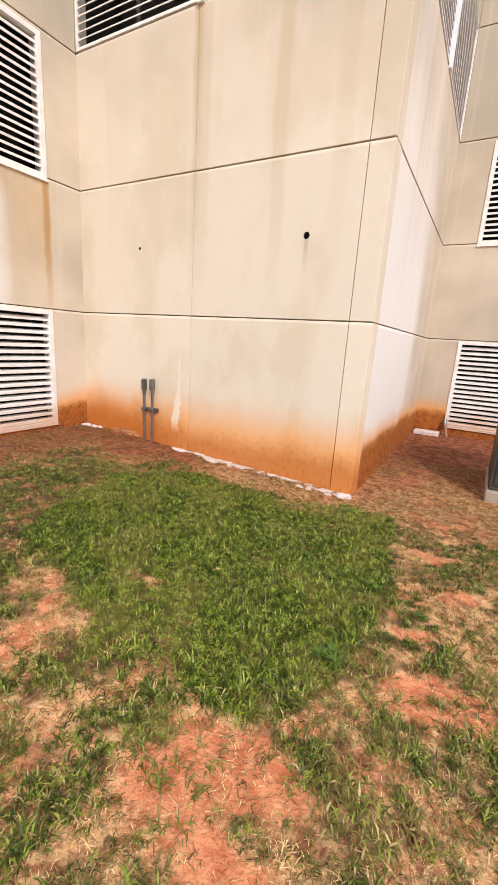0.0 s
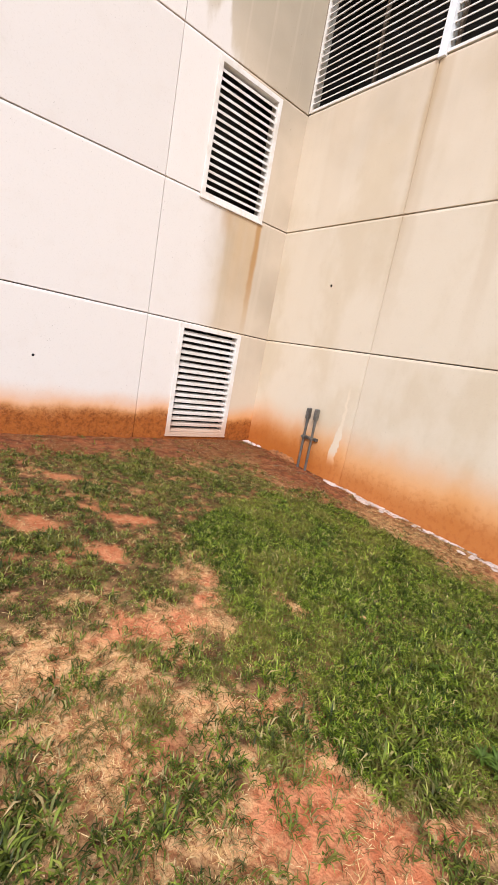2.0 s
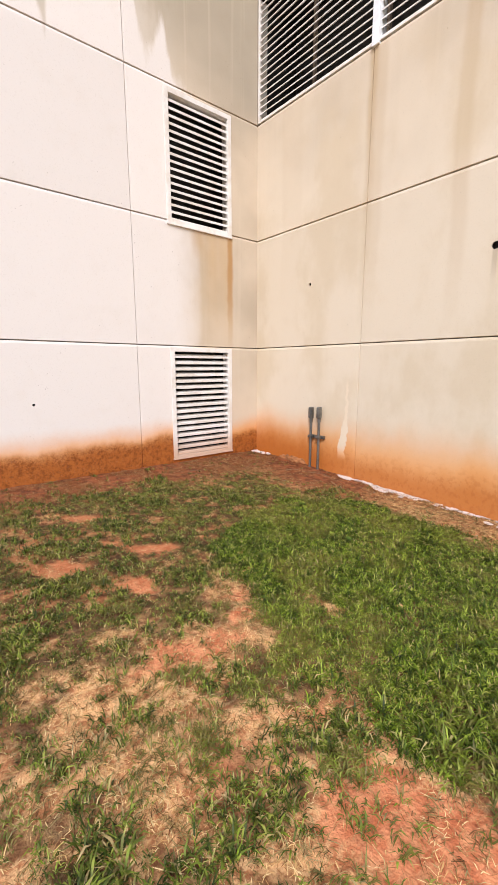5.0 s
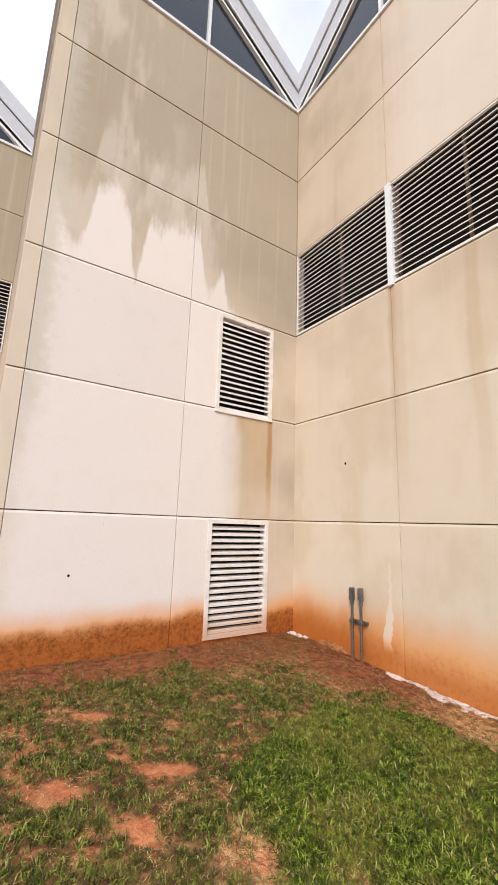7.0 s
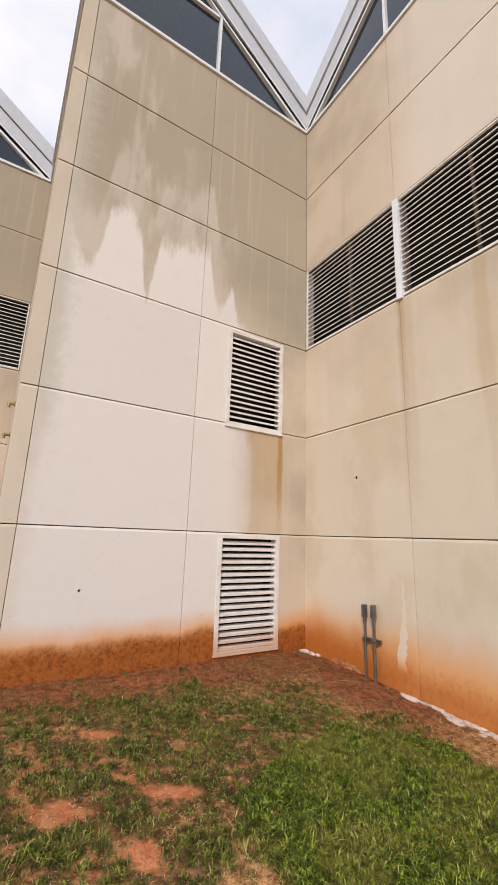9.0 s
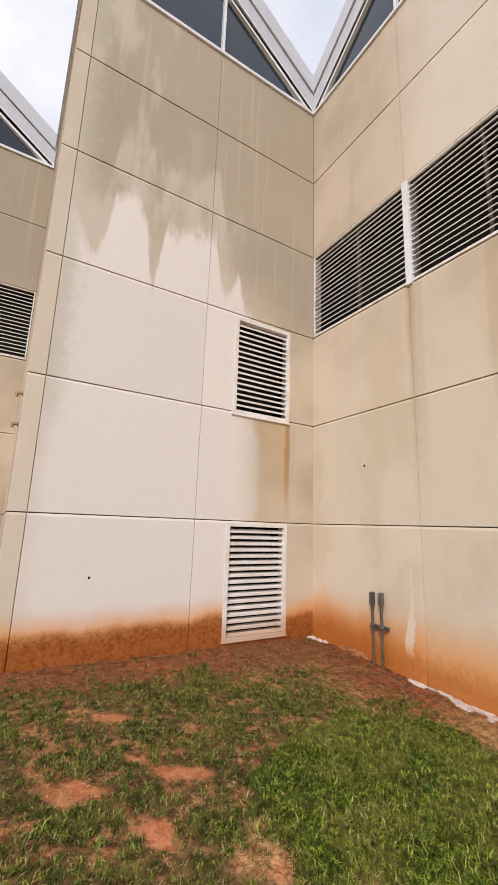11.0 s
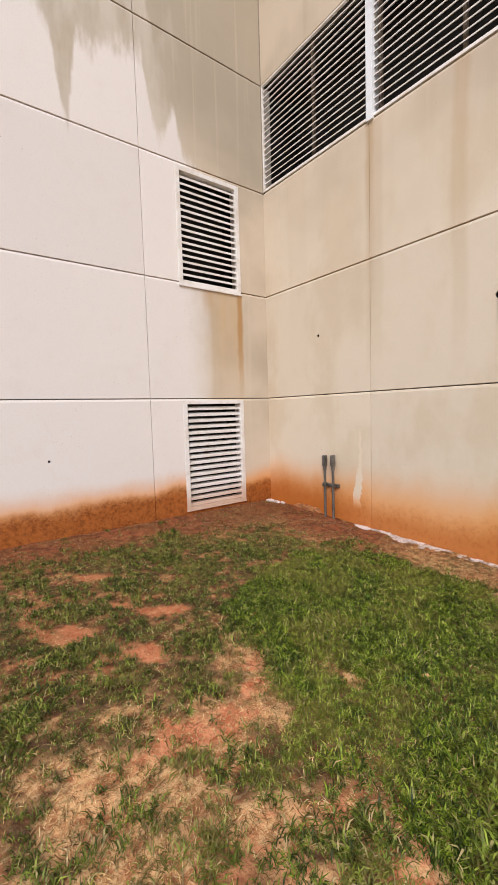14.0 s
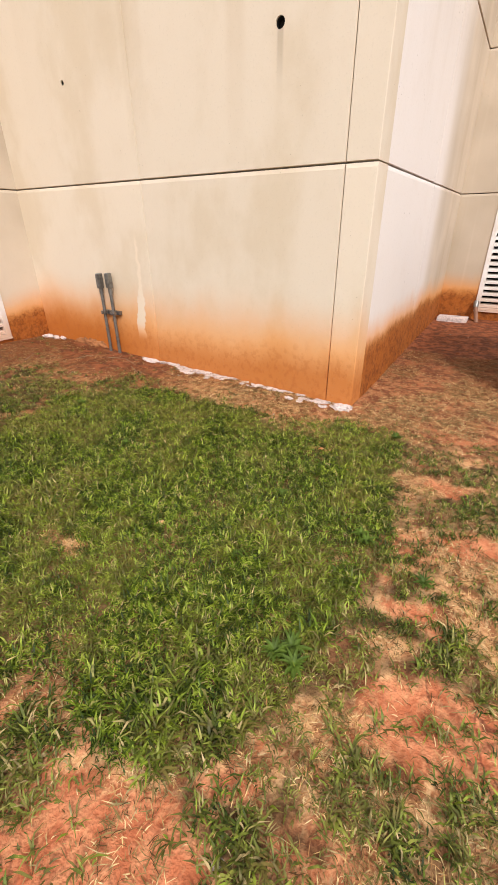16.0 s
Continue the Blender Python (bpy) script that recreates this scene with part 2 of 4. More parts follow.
    for s in grey.inputs[:3]:
        n.t.links.new(tone, s)
    col = n.mix(1.0, col, grey.outputs[0], "MULTIPLY")
    n.bump(n.math("ADD", n.mul(fine, 0.5), mid), 0.25, 0.006)
    return n.done(col, n.math("ADD", 0.62, n.mul(mid, 0.3)), spec=0.18)


def plain(name, color, rough=0.6, metal=0.0, vary=0.12, scale=14.0, spec=None):
    n = Nodes(name)
    a = n.noise(scale, 4)
    b = n.noise(scale * 0.15, 3, shift=4.0)
    dark = tuple(c * (1 - 2 * vary) for c in color)
    col = n.mix(n.smooth(n.math("ADD", n.mul(a, 0.5), n.mul(b, 0.5)), 0.4, 0.65), color, dark)
    n.bump(a, 0.12, 0.003)
    return n.done(col, n.math("ADD", rough - 0.08, n.mul(a, 0.16)), metal, spec)


M_WEST = concrete("painted_concrete_rinsed", "west")
M_NORTH = concrete("painted_concrete_streaked", "north")
M_EAST = concrete("painted_concrete_wet", "east")
M_OTHER = concrete("painted_concrete_dirty", "other")
M_CORE = plain("grey_joint_sealant", (0.10, 0.088, 0.072), 0.9)
# near-black: unlit depth behind louvers and in holes put into the colour
M_UNLIT = plain("near_black_unlit", (0.018, 0.016, 0.015), 0.8)
M_INSIDE = plain("dim_interior", (0.06, 0.065, 0.07), 0.9)
M_METAL = plain("galvanised_steel", (0.27, 0.265, 0.25), 0.42, 0.85, 0.2, 40.0)
M_FASCIA = plain("grey_painted_metal", (0.56, 0.58, 0.62), 0.45, 0.0, 0.05)
# shadow of the roof-edge recess put into the colour; reveal line shares it
M_FASCIA_DARK = plain("dark_recess", (0.05, 0.05, 0.055), 0.7)
M_TRIM = plain("white_aluminium", (0.78, 0.80, 0.82), 0.4, 0.0, 0.05)
M_BRASS = plain("brass", (0.5, 0.38, 0.2), 0.35, 0.9)
M_GREEN = plain("green_painted_steel", (0.045, 0.044, 0.028), 0.5, 0.0, 0.15)
M_PAD = plain("grey_cast_concrete", (0.34, 0.27, 0.20), 0.9, 0.0, 0.15)
M_FOOT = plain("pale_mortar", (0.70, 0.59, 0.54), 0.9, 0.0, 0.25, 45.0)
M_TWIG = plain("brown_twig", (0.30, 0.19, 0.11), 0.9, 0.0, 0.2, 60.0)
M_BROWNPIPE = plain("rusty_pipe", (0.25, 0.12, 0.07), 0.7, 0.0, 0.2)


def louver_paint():
    n = Nodes("cream_louver_paint")
    a = n.noise(6.0, 4)
    col = n.mix(n.smooth(a, 0.4, 0.7), (0.80, 0.765, 0.725), (0.70, 0.64, 0.57))
    lift = n.mul(n.math("SUBTRACT", n.noise(3.0, 3), 0.5), 0.4)
    col = n.mix(n.mul(n.smooth(n.math("ADD", n.z, lift), 0.62, 0.25), 0.65), col, (0.52, 0.26, 0.12))
    return n.done(col, 0.5)


M_LOUVER = louver_paint()


def glass_mat():
    n = Nodes("tinted_glass")
    n.bsdf.inputs["Transmission Weight"].default_value = 0.25
    n.bsdf.inputs["IOR"].default_value = 1.52
    smear = n.noise(2.0, 3)
    return n.done(n.mix(smear, (0.018, 0.030, 0.048), (0.024, 0.038, 0.058)), 0.0)


M_GLASS = glass_mat()


# ---------- plan ----------
AX, BY, CX, DY = -5.095, 4.156, -1.072, 8.20
EY, ZX = 0.115, -9.12
ROWZ = [-0.35, 1.755, 3.28, 4.79, 6.305, 7.82, 9.32]
SLOPE = 0.74


def ground_z(x, y):
    x, y = np.asarray(x, float), np.asarray(y, float)
    z = 0.045 + 0.04 * np.clip(-1 - x, 0, 4.3) - 0.008 * np.clip(y, -2, 5) + 0.03 * np.clip(y - 4.6, 0, 4)
    return z


# ---------- helpers for meshes ----------
def part(name, bm, material, parent=None, label=""):
    me = bpy.data.meshes.new(name)
    bm.normal_update()
    bm.to_mesh(me)
    bm.free()
    if material:
        me.materials.append(material)
    ob = new(name, me)
    if parent:
        ob.parent = parent
    if label:
        tagged(ob, label)
    return ob


def share(name, me, parent, m=None):
    ob = new(name, me)
    ob.parent = parent
    if m is not None:
        ob.matrix_basis = m
    return ob


def empty(name, label="", category="", group="", kind="", at=(0, 0, 0)):
    ob = new(name)
    ob.empty_display_size = 0.2
    ob.location = at
    return tagged(ob, label, category, group, kind)


def add_box(bm, lo, hi, bevel=0.0):
    g = bmesh.ops.create_cube(bm, size=1.0)
    lo, hi = Vector(lo), Vector(hi)
    bmesh.ops.scale(bm, vec=hi - lo, verts=g["verts"])
    bmesh.ops.translate(bm, vec=(lo + hi) / 2, verts=g["verts"])
    if bevel > 0:
        es = {e for v in g["verts"] for e in v.link_edges}
        bmesh.ops.bevel(bm, geom=list(es), offset=bevel, segments=2, affect="EDGES", profile=0.6)


def add_tube(bm, a, b, r, seg=14, r2=None):
    a, b = Vector(a), Vector(b)
    m = Matrix.Translation((a + b) / 2) @ (b - a).to_track_quat("Z", "Y").to_matrix().to_4x4()
    bmesh.ops.create_cone(bm, cap_ends=True, segments=seg, radius1=r, radius2=r if r2 is None else r2, depth=(b - a).length, matrix=m)


class Face:
    """A wall's plane: u along it, z up, d outwards."""

    def __init__(self, axis, place, sign):
        self.axis, self.place, self.sign = axis, place, sign

    def p(self, u, z, d):
        if self.axis == "x":
            return Vector((self.place + self.sign * d, u, z))
        return Vector((u, self.place + self.sign * d, z))


F_WEST, F_NORTH, F_EAST = Face("x", AX, 1), Face("y", BY, -1), Face("x", CX, 1)
F_FAR, F_SIDE, F_OUTER = Face("y", DY, -1), Face("y", EY, -1), Face("x", ZX, 1)


def quad(bm, pts):
    return bm.faces.new([bm.verts.new(p) for p in pts])


def box_on(bm, face, u0, u1, z0, z1, d0, d1, bevel=0.0):
    a, b = face.p(u0, z0, d0), face.p(u1, z1, d1)
    add_box(bm, [min(p, q) for p, q in zip(a, b)], [max(p, q) for p, q in zip(a, b)], bevel)


def panel_mesh(face, u0, u1, z0, z1, openings=(), rounds=(), depth=0.06, ch=0.005, cz=0.004, ct=0.028):
    """A chamfered wall panel; openings are rectangles, rounds are (u, z, radius)."""
    bm = bmesh.new()
    za, zb = z0 + cz, z1 - ct
    cuts = [(max(a, u0 + ch), min(b, u1 - ch), max(c, za), min(d, zb)) for a, b, c, d in openings]
    squares = [(u - 1.5 * r, u + 1.5 * r, z - 1.5 * r, z + 1.5 * r) for u, z, r in rounds]
    us = sorted({u0 + ch, u1 - ch, *(v for c in cuts + squares for v in c[:2])})
    zs = sorted({za, zb, *(v for c in cuts + squares for v in c[2:])})
    for a, b in zip(us, us[1:]):
        for c, d in zip(zs, zs[1:]):
            mu, mz = (a + b) / 2, (c + d) / 2
            if any(k[0] < mu < k[1] and k[2] < mz < k[3] for k in cuts + squares):
                continue
            quad(bm, [face.p(a, c, 0), face.p(b, c, 0), face.p(b, d, 0), face.p(a, d, 0)])
    inner = [(u0 + ch, za), (u1 - ch, za), (u1 - ch, zb), (u0 + ch, zb)]
    outer = [(u0, z0), (u1, z0), (u1, z1), (u0, z1)]
    back = 0.010
    for i in range(4):
        j = (i + 1) % 4
        quad(bm, [face.p(*outer[i], -back), face.p(*outer[j], -back), face.p(*inner[j], 0), face.p(*inner[i], 0)])
        quad(bm, [face.p(*outer[i], -depth), face.p(*outer[j], -depth), face.p(*outer[j], -back), face.p(*outer[i], -back)])
    for a, b, c, d in cuts:
        r = [(a, c), (a, d), (b, d), (b, c)]
        for i in range(4):
            j = (i + 1) % 4
            quad(bm, [face.p(*r[i], -depth), face.p(*r[j], -depth), face.p(*r[j], 0), face.p(*r[i], 0)])
    for u, z, r in rounds:
        k = 16
        for i in range(k):
            ring = []
            for q in (i, i + 1):
                a = 2 * math.pi * q / k
                c, s = math.cos(a), math.sin(a)
                f = 1.5 * r / max(abs(c), abs(s))
                ring.append(((u + r * c, z + r * s), (u + f * c, z + f * s)))
            quad(bm, [face.p(*ring[0][1], 0), face.p(*ring[1][1], 0), face.p(*ring[1][0], 0), face.p(*ring[0][0], 0)])
            quad(bm, [face.p(*ring[0][0], -0.055), face.p(*ring[0][0], 0), face.p(*ring[1][0], 0), face.p(*ring[1][0], -0.055)])
    bmesh.ops.remove_doubles(bm, verts=bm.verts, dist=0.0005)
    return bm


def core_mesh(face, u0, u1, z0, z1, openings=(), d0=-0.30, d1=-0.058):
    """The wall behind the panels, with its openings cut through."""
    bm = bmesh.new()
    us = sorted({u0, u1, *(v for c in openings for v in c[:2])})
    zs = sorted({z0, z1, *(v for c in openings for v in c[2:])})
    for a, b in zip(us, us[1:]):
        for c, d in zip(zs, zs[1:]):
            mu, mz = (a + b) / 2, (c + d) / 2
            if not any(k[0] < mu < k[1] and k[2] < mz < k[3] for k in openings):
                box_on(bm, face, a, b, c, d, d0, d1)
    return bm


# ---------- walls ----------
HG, VG = 0.0048, 0.0024


def build_wall(name, face, cols, material, openings, rounds, label, corner_at=None, strip=False, core_span=None, skip_rows=()):
    lo, hi = core_span or (cols[0] + 0.06, cols[-1])
    holes = list(openings)
    if strip:
        s0, s1 = strip
        holes.append((s0, s1, ROWZ[3], ROWZ[4]))
    wall = part(name, core_mesh(face, lo, hi, ROWZ[0], ROWZ[-1] - 0.02, holes), M_CORE)
    tagged(wall, label, "wall", kind="structure")
    for r in range(6):
        for a, b in zip(cols, cols[1:]):
            corner = corner_at is not None and abs((a + b) / 2 - corner_at) < 0.2
            if strip and r == 3 and s0 - 0.1 < (a + b) / 2 < s1 + 0.1 and not corner:
                continue
            mine = [o for o in openings if a < (o[0] + o[1]) / 2 < b and ROWZ[r] < (o[2] + o[3]) / 2 < ROWZ[r + 1]]
            mr = [o for o in rounds if a < o[0] < b and ROWZ[r] < o[1] < ROWZ[r + 1]]
            ga = 0.0 if corner and a == min(cols) else VG
            gb = 0.0 if corner and b == max(cols) else VG
            part("panel", panel_mesh(face, a + ga, b - gb, ROWZ[r] + HG, ROWZ[r + 1] - HG, mine, mr, 0.23 if corner else 0.06), material, wall)
            for hu, hz, hr in mr:
                b2 = bmesh.new()
                p0, p1 = face.p(hu, hz, -0.056), face.p(hu, hz, -0.012)
                bmesh.ops.create_circle(b2, cap_ends=False, segments=16, radius=hr * 0.97, matrix=Matrix.Translation(p1) @ (p1 - p0).to_track_quat("Z", "Y").to_matrix().to_4x4())
                rim = bmesh.ops.extrude_edge_only(b2, edges=b2.edges[:])["geom"]
                bmesh.ops.translate(b2, verts=[v for v in rim if isinstance(v, bmesh.types.BMVert)], vec=p0 - p1)
                bmesh.ops.contextual_create(b2, geom=[e for e in rim if isinstance(e, bmesh.types.BMEdge)])
                part("anchor_hole", b2, M_UNLIT, wall)
    return wall


LOUV_A = [(2.675, 3.66, 0.245, 1.735), (2.69, 3.675, 3.25, 4.745)]
LOUV_D = [(-0.575, 0.41, 0.245, 1.735), (-0.56, 0.425, 3.25, 4.745)]
build_wall("wall_west", F_WEST, [EY, 0.30, 2.215, BY + 0.04], M_WEST, LOUV_A, [(0.994, 1.073, 0.015)], "tan precast panel wall, rinsed pale below dirt drips", corner_at=0.2, core_span=(EY + 0.06, BY + 0.30))
build_wall("wall_north", F_NORTH, [AX - 0.04, -3.21, -1.30, CX], M_NORTH, [], [(-4.034, 2.534, 0.02), (-1.822, 2.548, 0.034)], "tan precast panel wall with rust streaks and clay splash", corner_at=-1.2, strip=(AX - 0.0, -1.30), core_span=(AX, CX - 0.06))
build_wall("wall_east", F_EAST, [BY + 0.23, 6.18, DY + 0.04], M_EAST, [], [], "wet pale precast panel wall with clay splash", strip=(BY + 0.23, DY), core_span=(BY + 0.30, DY + 0.30))
build_wall("wall_far_north", F_FAR, [CX - 0.04, 0.85, 2.76, 2.95], M_OTHER, LOUV_D, [], "tan precast panel wall stained by clay", core_span=(CX, 2.89))
build_wall("wall_side", F_SIDE, [ZX - 0.04, -7.23, AX - 0.23], M_OTHER, [], [], "tan precast panel return wall", core_span=(ZX, AX - 0.30))
build_wall("wall_outer_west", F_OUTER, [-3.93, -2.0, EY + 0.04], M_OTHER, [], [], "dirty tan precast panel wall", strip=(-3.7, EY), core_span=(-3.87, EY + 0.30))
M_BEAD = plain("dark_corner_sealant", (0.27, 0.225, 0.17), 0.85)
for nm, fx, fy in (("sealant_bead_1", AX, BY), ("sealant_bead_2", CX, DY), ("sealant_bead_3", ZX, EY)):
    b = bmesh.new()
    vs = [[b.verts.new((fx + dx, fy - dy, z)) for dx, dy in ((-0.004, -0.004), (0.012, -0.004), (0.008, 0.008), (-0.004, 0.012))] for z in (4.79, 9.3)]
    for i in range(4):
        b.faces.new((vs[0][i], vs[0][(i + 1) % 4], vs[1][(i + 1) % 4], vs[1][i]))
    b.faces.new(vs[0][::-1])
    b.faces.new(vs[1])
    bmesh.ops.recalc_face_normals(b, faces=b.faces)
    tagged(part(nm, b, M_BEAD), "dark sealant bead in the inner wall corner", "trim", kind="structure")
# plain walls that close the building behind
for nm, lo, hi in (("wall_back_north", (-13.2, 12.0, -0.3), (3.0, 12.2, 9.3)), ("wall_back_west", (-13.4, -4.0, -0.3), (-13.2, 12.2, 9.3)), ("wall_back_south", (-13.2, -3.93, -0.3), (ZX - 0.31, -3.7, 9.3)), ("wall_back_east", (2.72, DY + 0.31, -0.3), (2.94, 12.0, 9.3))):
    b = bmesh.new()
    add_box(b, lo, hi)
    tagged(part(nm, b, M_OTHER), "plain tan rear wall of the building", "wall", kind="structure")
b = bmesh.new()
for lo, hi in (((-13.2, BY + 0.3, 8.9), (CX - 0.31, 12.0, 9.0)), ((-13.2, -3.7, 8.9), (ZX - 0.31, BY + 0.3, 9.0)), ((ZX - 0.31, EY + 0.31, 8.9), (AX - 0.31, BY + 0.3, 9.0)), ((CX - 0.31, DY + 0.31, 8.9), (2.72, 12.0, 9.0))):
    add_box(b, lo, hi)
tagged(part("ceiling", b, M_INSIDE), "dim ceiling deck inside the building", "ceiling", kind="structure")


# ---------- louvers ----------
def blade_mesh(length, pitch, depth=0.085, lip=0.016, steep=0.62):
    """A sloping drainable blade: origin at its outer lower lip, running along +x, inwards is +y."""
    bm = bmesh.new()
    rise = pitch * steep
    prof = [(0, 0.0), (0, lip), (0.004, lip), (0.006, 0.010), (depth * 0.55, rise * 0.62), (depth * 0.6, rise * 0.62 + 0.008), (depth, rise), (depth, rise - 0.005), (depth * 0.55, rise * 0.55), (0.006, 0.0)]
    ends = [[bm.verts.new((x, p, q)) for p, q in prof] for x in (0, length)]
    k = len(prof)
    for i in range(k):
        j = (i + 1) % k
        bm.faces.new((ends[0][i], ends[0][j], ends[1][j], ends[1][i]))
    bm.faces.new(ends[0][::-1])
    bm.faces.new(ends[1])
    bmesh.ops.recalc_face_normals(bm, faces=bm.faces)
    me = bpy.data.meshes.new("blade")
    bm.to_mesh(me)
    bm.free()
    me.materials.append(M_LOUVER)
    return me


def frame_matrix(face, u, z, d):
    """Blade space (along, inwards, up) on a wall."""
    o = face.p(u, z, d)
    if face.axis == "x":
        return Matrix.Translation(o) @ Matrix(((0, -1, 0, 0), (1, 0, 0, 0), (0, 0, 1, 0), (0, 0, 0, 1)))
    return Matrix.Translation(o)


def backing_box(face, u0, u1, z0, z1, d0, d1):
    """An open-fronted box, added unseen behind louvers to hold the gaps' dark."""
    bm = bmesh.new()
    box_on(bm, face, u0, u1, z0, z1, d0, d1)
    front = max(bm.faces, key=lambda f: (f.calc_center_median() - face.p((u0 + u1) / 2, (z0 + z1) / 2, d0)).length * (abs(f.normal[0 if face.axis == "x" else 1]) > 0.9))
    bmesh.ops.delete(bm, geom=[front], context="FACES_ONLY")
    return bm


def vent(face, rect, label, group="wall louvers", count=17):
    u0, u1, z0, z1 = rect
    t = empty("wall_louver", label, "louver", group)
    w = 0.055
    for nm, a in (("frame_side", (u0 - 0.005, u0 + w, z0, z1)), ("frame_side", (u1 - w, u1 + 0.005, z0, z1)), ("frame_head", (u0 + w, u1 - w, z1 - w, z1)), ("frame_sill", (u0 + w, u1 - w, z0, z0 + 0.035))):
        b = bmesh.new()
        box_on(b, face, *a, -0.12, 0.014, 0.003)
        part(nm, b, M_LOUVER, t)
    b = bmesh.new()
    box_on(b, face, u0 - 0.012, u1 + 0.008, z0 - 0.022, z0 - 0.002, -0.02, 0.024, 0.003)
    part("drip_sill", b, M_LOUVER, t)
    b = backing_box(face, u0 + 0.001, u1 - 0.001, z0 + 0.001, z1 - 0.001, -0.42, -0.125)
    part("dark_backing", b, M_UNLIT, t)
    lo, hi = z0 + 0.04, z1 - w
    pitch = (hi - lo) / count
    me = blade_mesh(u1 - u0 - 2 * w, pitch, 0.062, 0.028, 0.62)
    for i in range(count):
        share("blade", me, t, frame_matrix(face, u0 + w, lo + i * pitch, -0.008))
    return t


vent(F_WEST, LOUV_A[0], "cream metal louver with clay-stained lower blades, low on the wall")
vent(F_WEST, LOUV_A[1], "cream metal louver above a brown run-off stain")
vent(F_FAR, LOUV_D[0], "cream metal louver just above the red soil")
vent(F_FAR, LOUV_D[1], "cream metal louver in the far wall")


M_POST = plain("rusty_louver_post", (0.20, 0.155, 0.115), 0.8, 0.0, 0.2, 30.0)


def long_louver(face, edges, posts, label):
    """A ribbon of louvers a panel row high, in bays between the given edges."""
    t = empty("ribbon_louver", label, "louver", "ribbon louvers")
    z0, z1 = ROWZ[3] + 0.012, ROWZ[4] - 0.012
    u0, u1 = edges[0], edges[-1]
    for nm, a in (("frame_head", (u0, u1, z1 - 0.020, z1)), ("frame_sill", (u0, u1, z0, z0 + 0.022)), ("frame_side", (u0, u0 + 0.024, z0 + 0.022, z1 - 0.024)), ("frame_side", (u1 - 0.024, u1, z0 + 0.022, z1 - 0.024))):
        b = bmesh.new()
        box_on(b, face, *a, -0.03 if nm == "frame_head" else -0.14, 0.004, 0.003)
        part(nm, b, M_LOUVER, t)
    for m in edges[1:-1]:
        b = bmesh.new()
        box_on(b, face, m - 0.042, m + 0.042, z0 - 0.03, z1, -0.14, 0.03, 0.004)
        part("mullion", b, M_TRIM, t, "pale grey flat mullion cover")
    b = backing_box(face, u0, u1, z0, z1, -0.72, -0.145)
    part("dark_backing", b, M_UNLIT, t)
    for p in posts:
        b = bmesh.new()
        box_on(b, face, p - 0.016, p + 0.016, z0, z1, -0.10, -0.06)
        part("support_post", b, M_POST, t)
    count = 18
    lo, hi = z0 + 0.030, z1 - 0.022
    pitch = (hi - lo) / count
    for a, c in zip(edges, edges[1:]):
        a2 = a + (0.03 if a == u0 else 0.042)
        c2 = c - (0.03 if c == u1 else 0.042)
        me = blade_mesh(c2 - a2, pitch, 0.036, 0.012, 0.34)
        for i in range(count):
            share("blade", me, t, frame_matrix(face, a2, lo + i * pitch, -0.01))


long_louver(F_NORTH, [AX + 0.012, -3.185, -1.305], [-4.12, -3.1, -2.18], "long cream ribbon louver with a pale grey mullion")
long_louver(F_EAST, [BY + 0.235, 6.2, DY - 0.012], [5.3, 7.1], "long cream ribbon louver on the wet wall")
long_louver(F_OUTER, [-3.7, -2.0, EY - 0.012], [-2.9, -1.0], "long cream ribbon louver on the dirty wall")


# ---------- clerestory glazing and sloped roof edges ----------
def slab(bm, face, pts, d0, d1):
    """A prism of the (u, z) outline between two depths."""
    a = [bm.verts.new(face.p(u, z, d0)) for u, z in pts]
    c = [bm.verts.new(face.p(u, z, d1)) for u, z in pts]
    k = len(pts)
    bm.faces.new(a)
    bm.faces.new(c[::-1])
    for i in range(k):
        j = (i + 1) % k
        bm.faces.new((a[j], a[i], c[i], c[j]))
    bmesh.ops.recalc_face_normals(bm, faces=bm.faces)


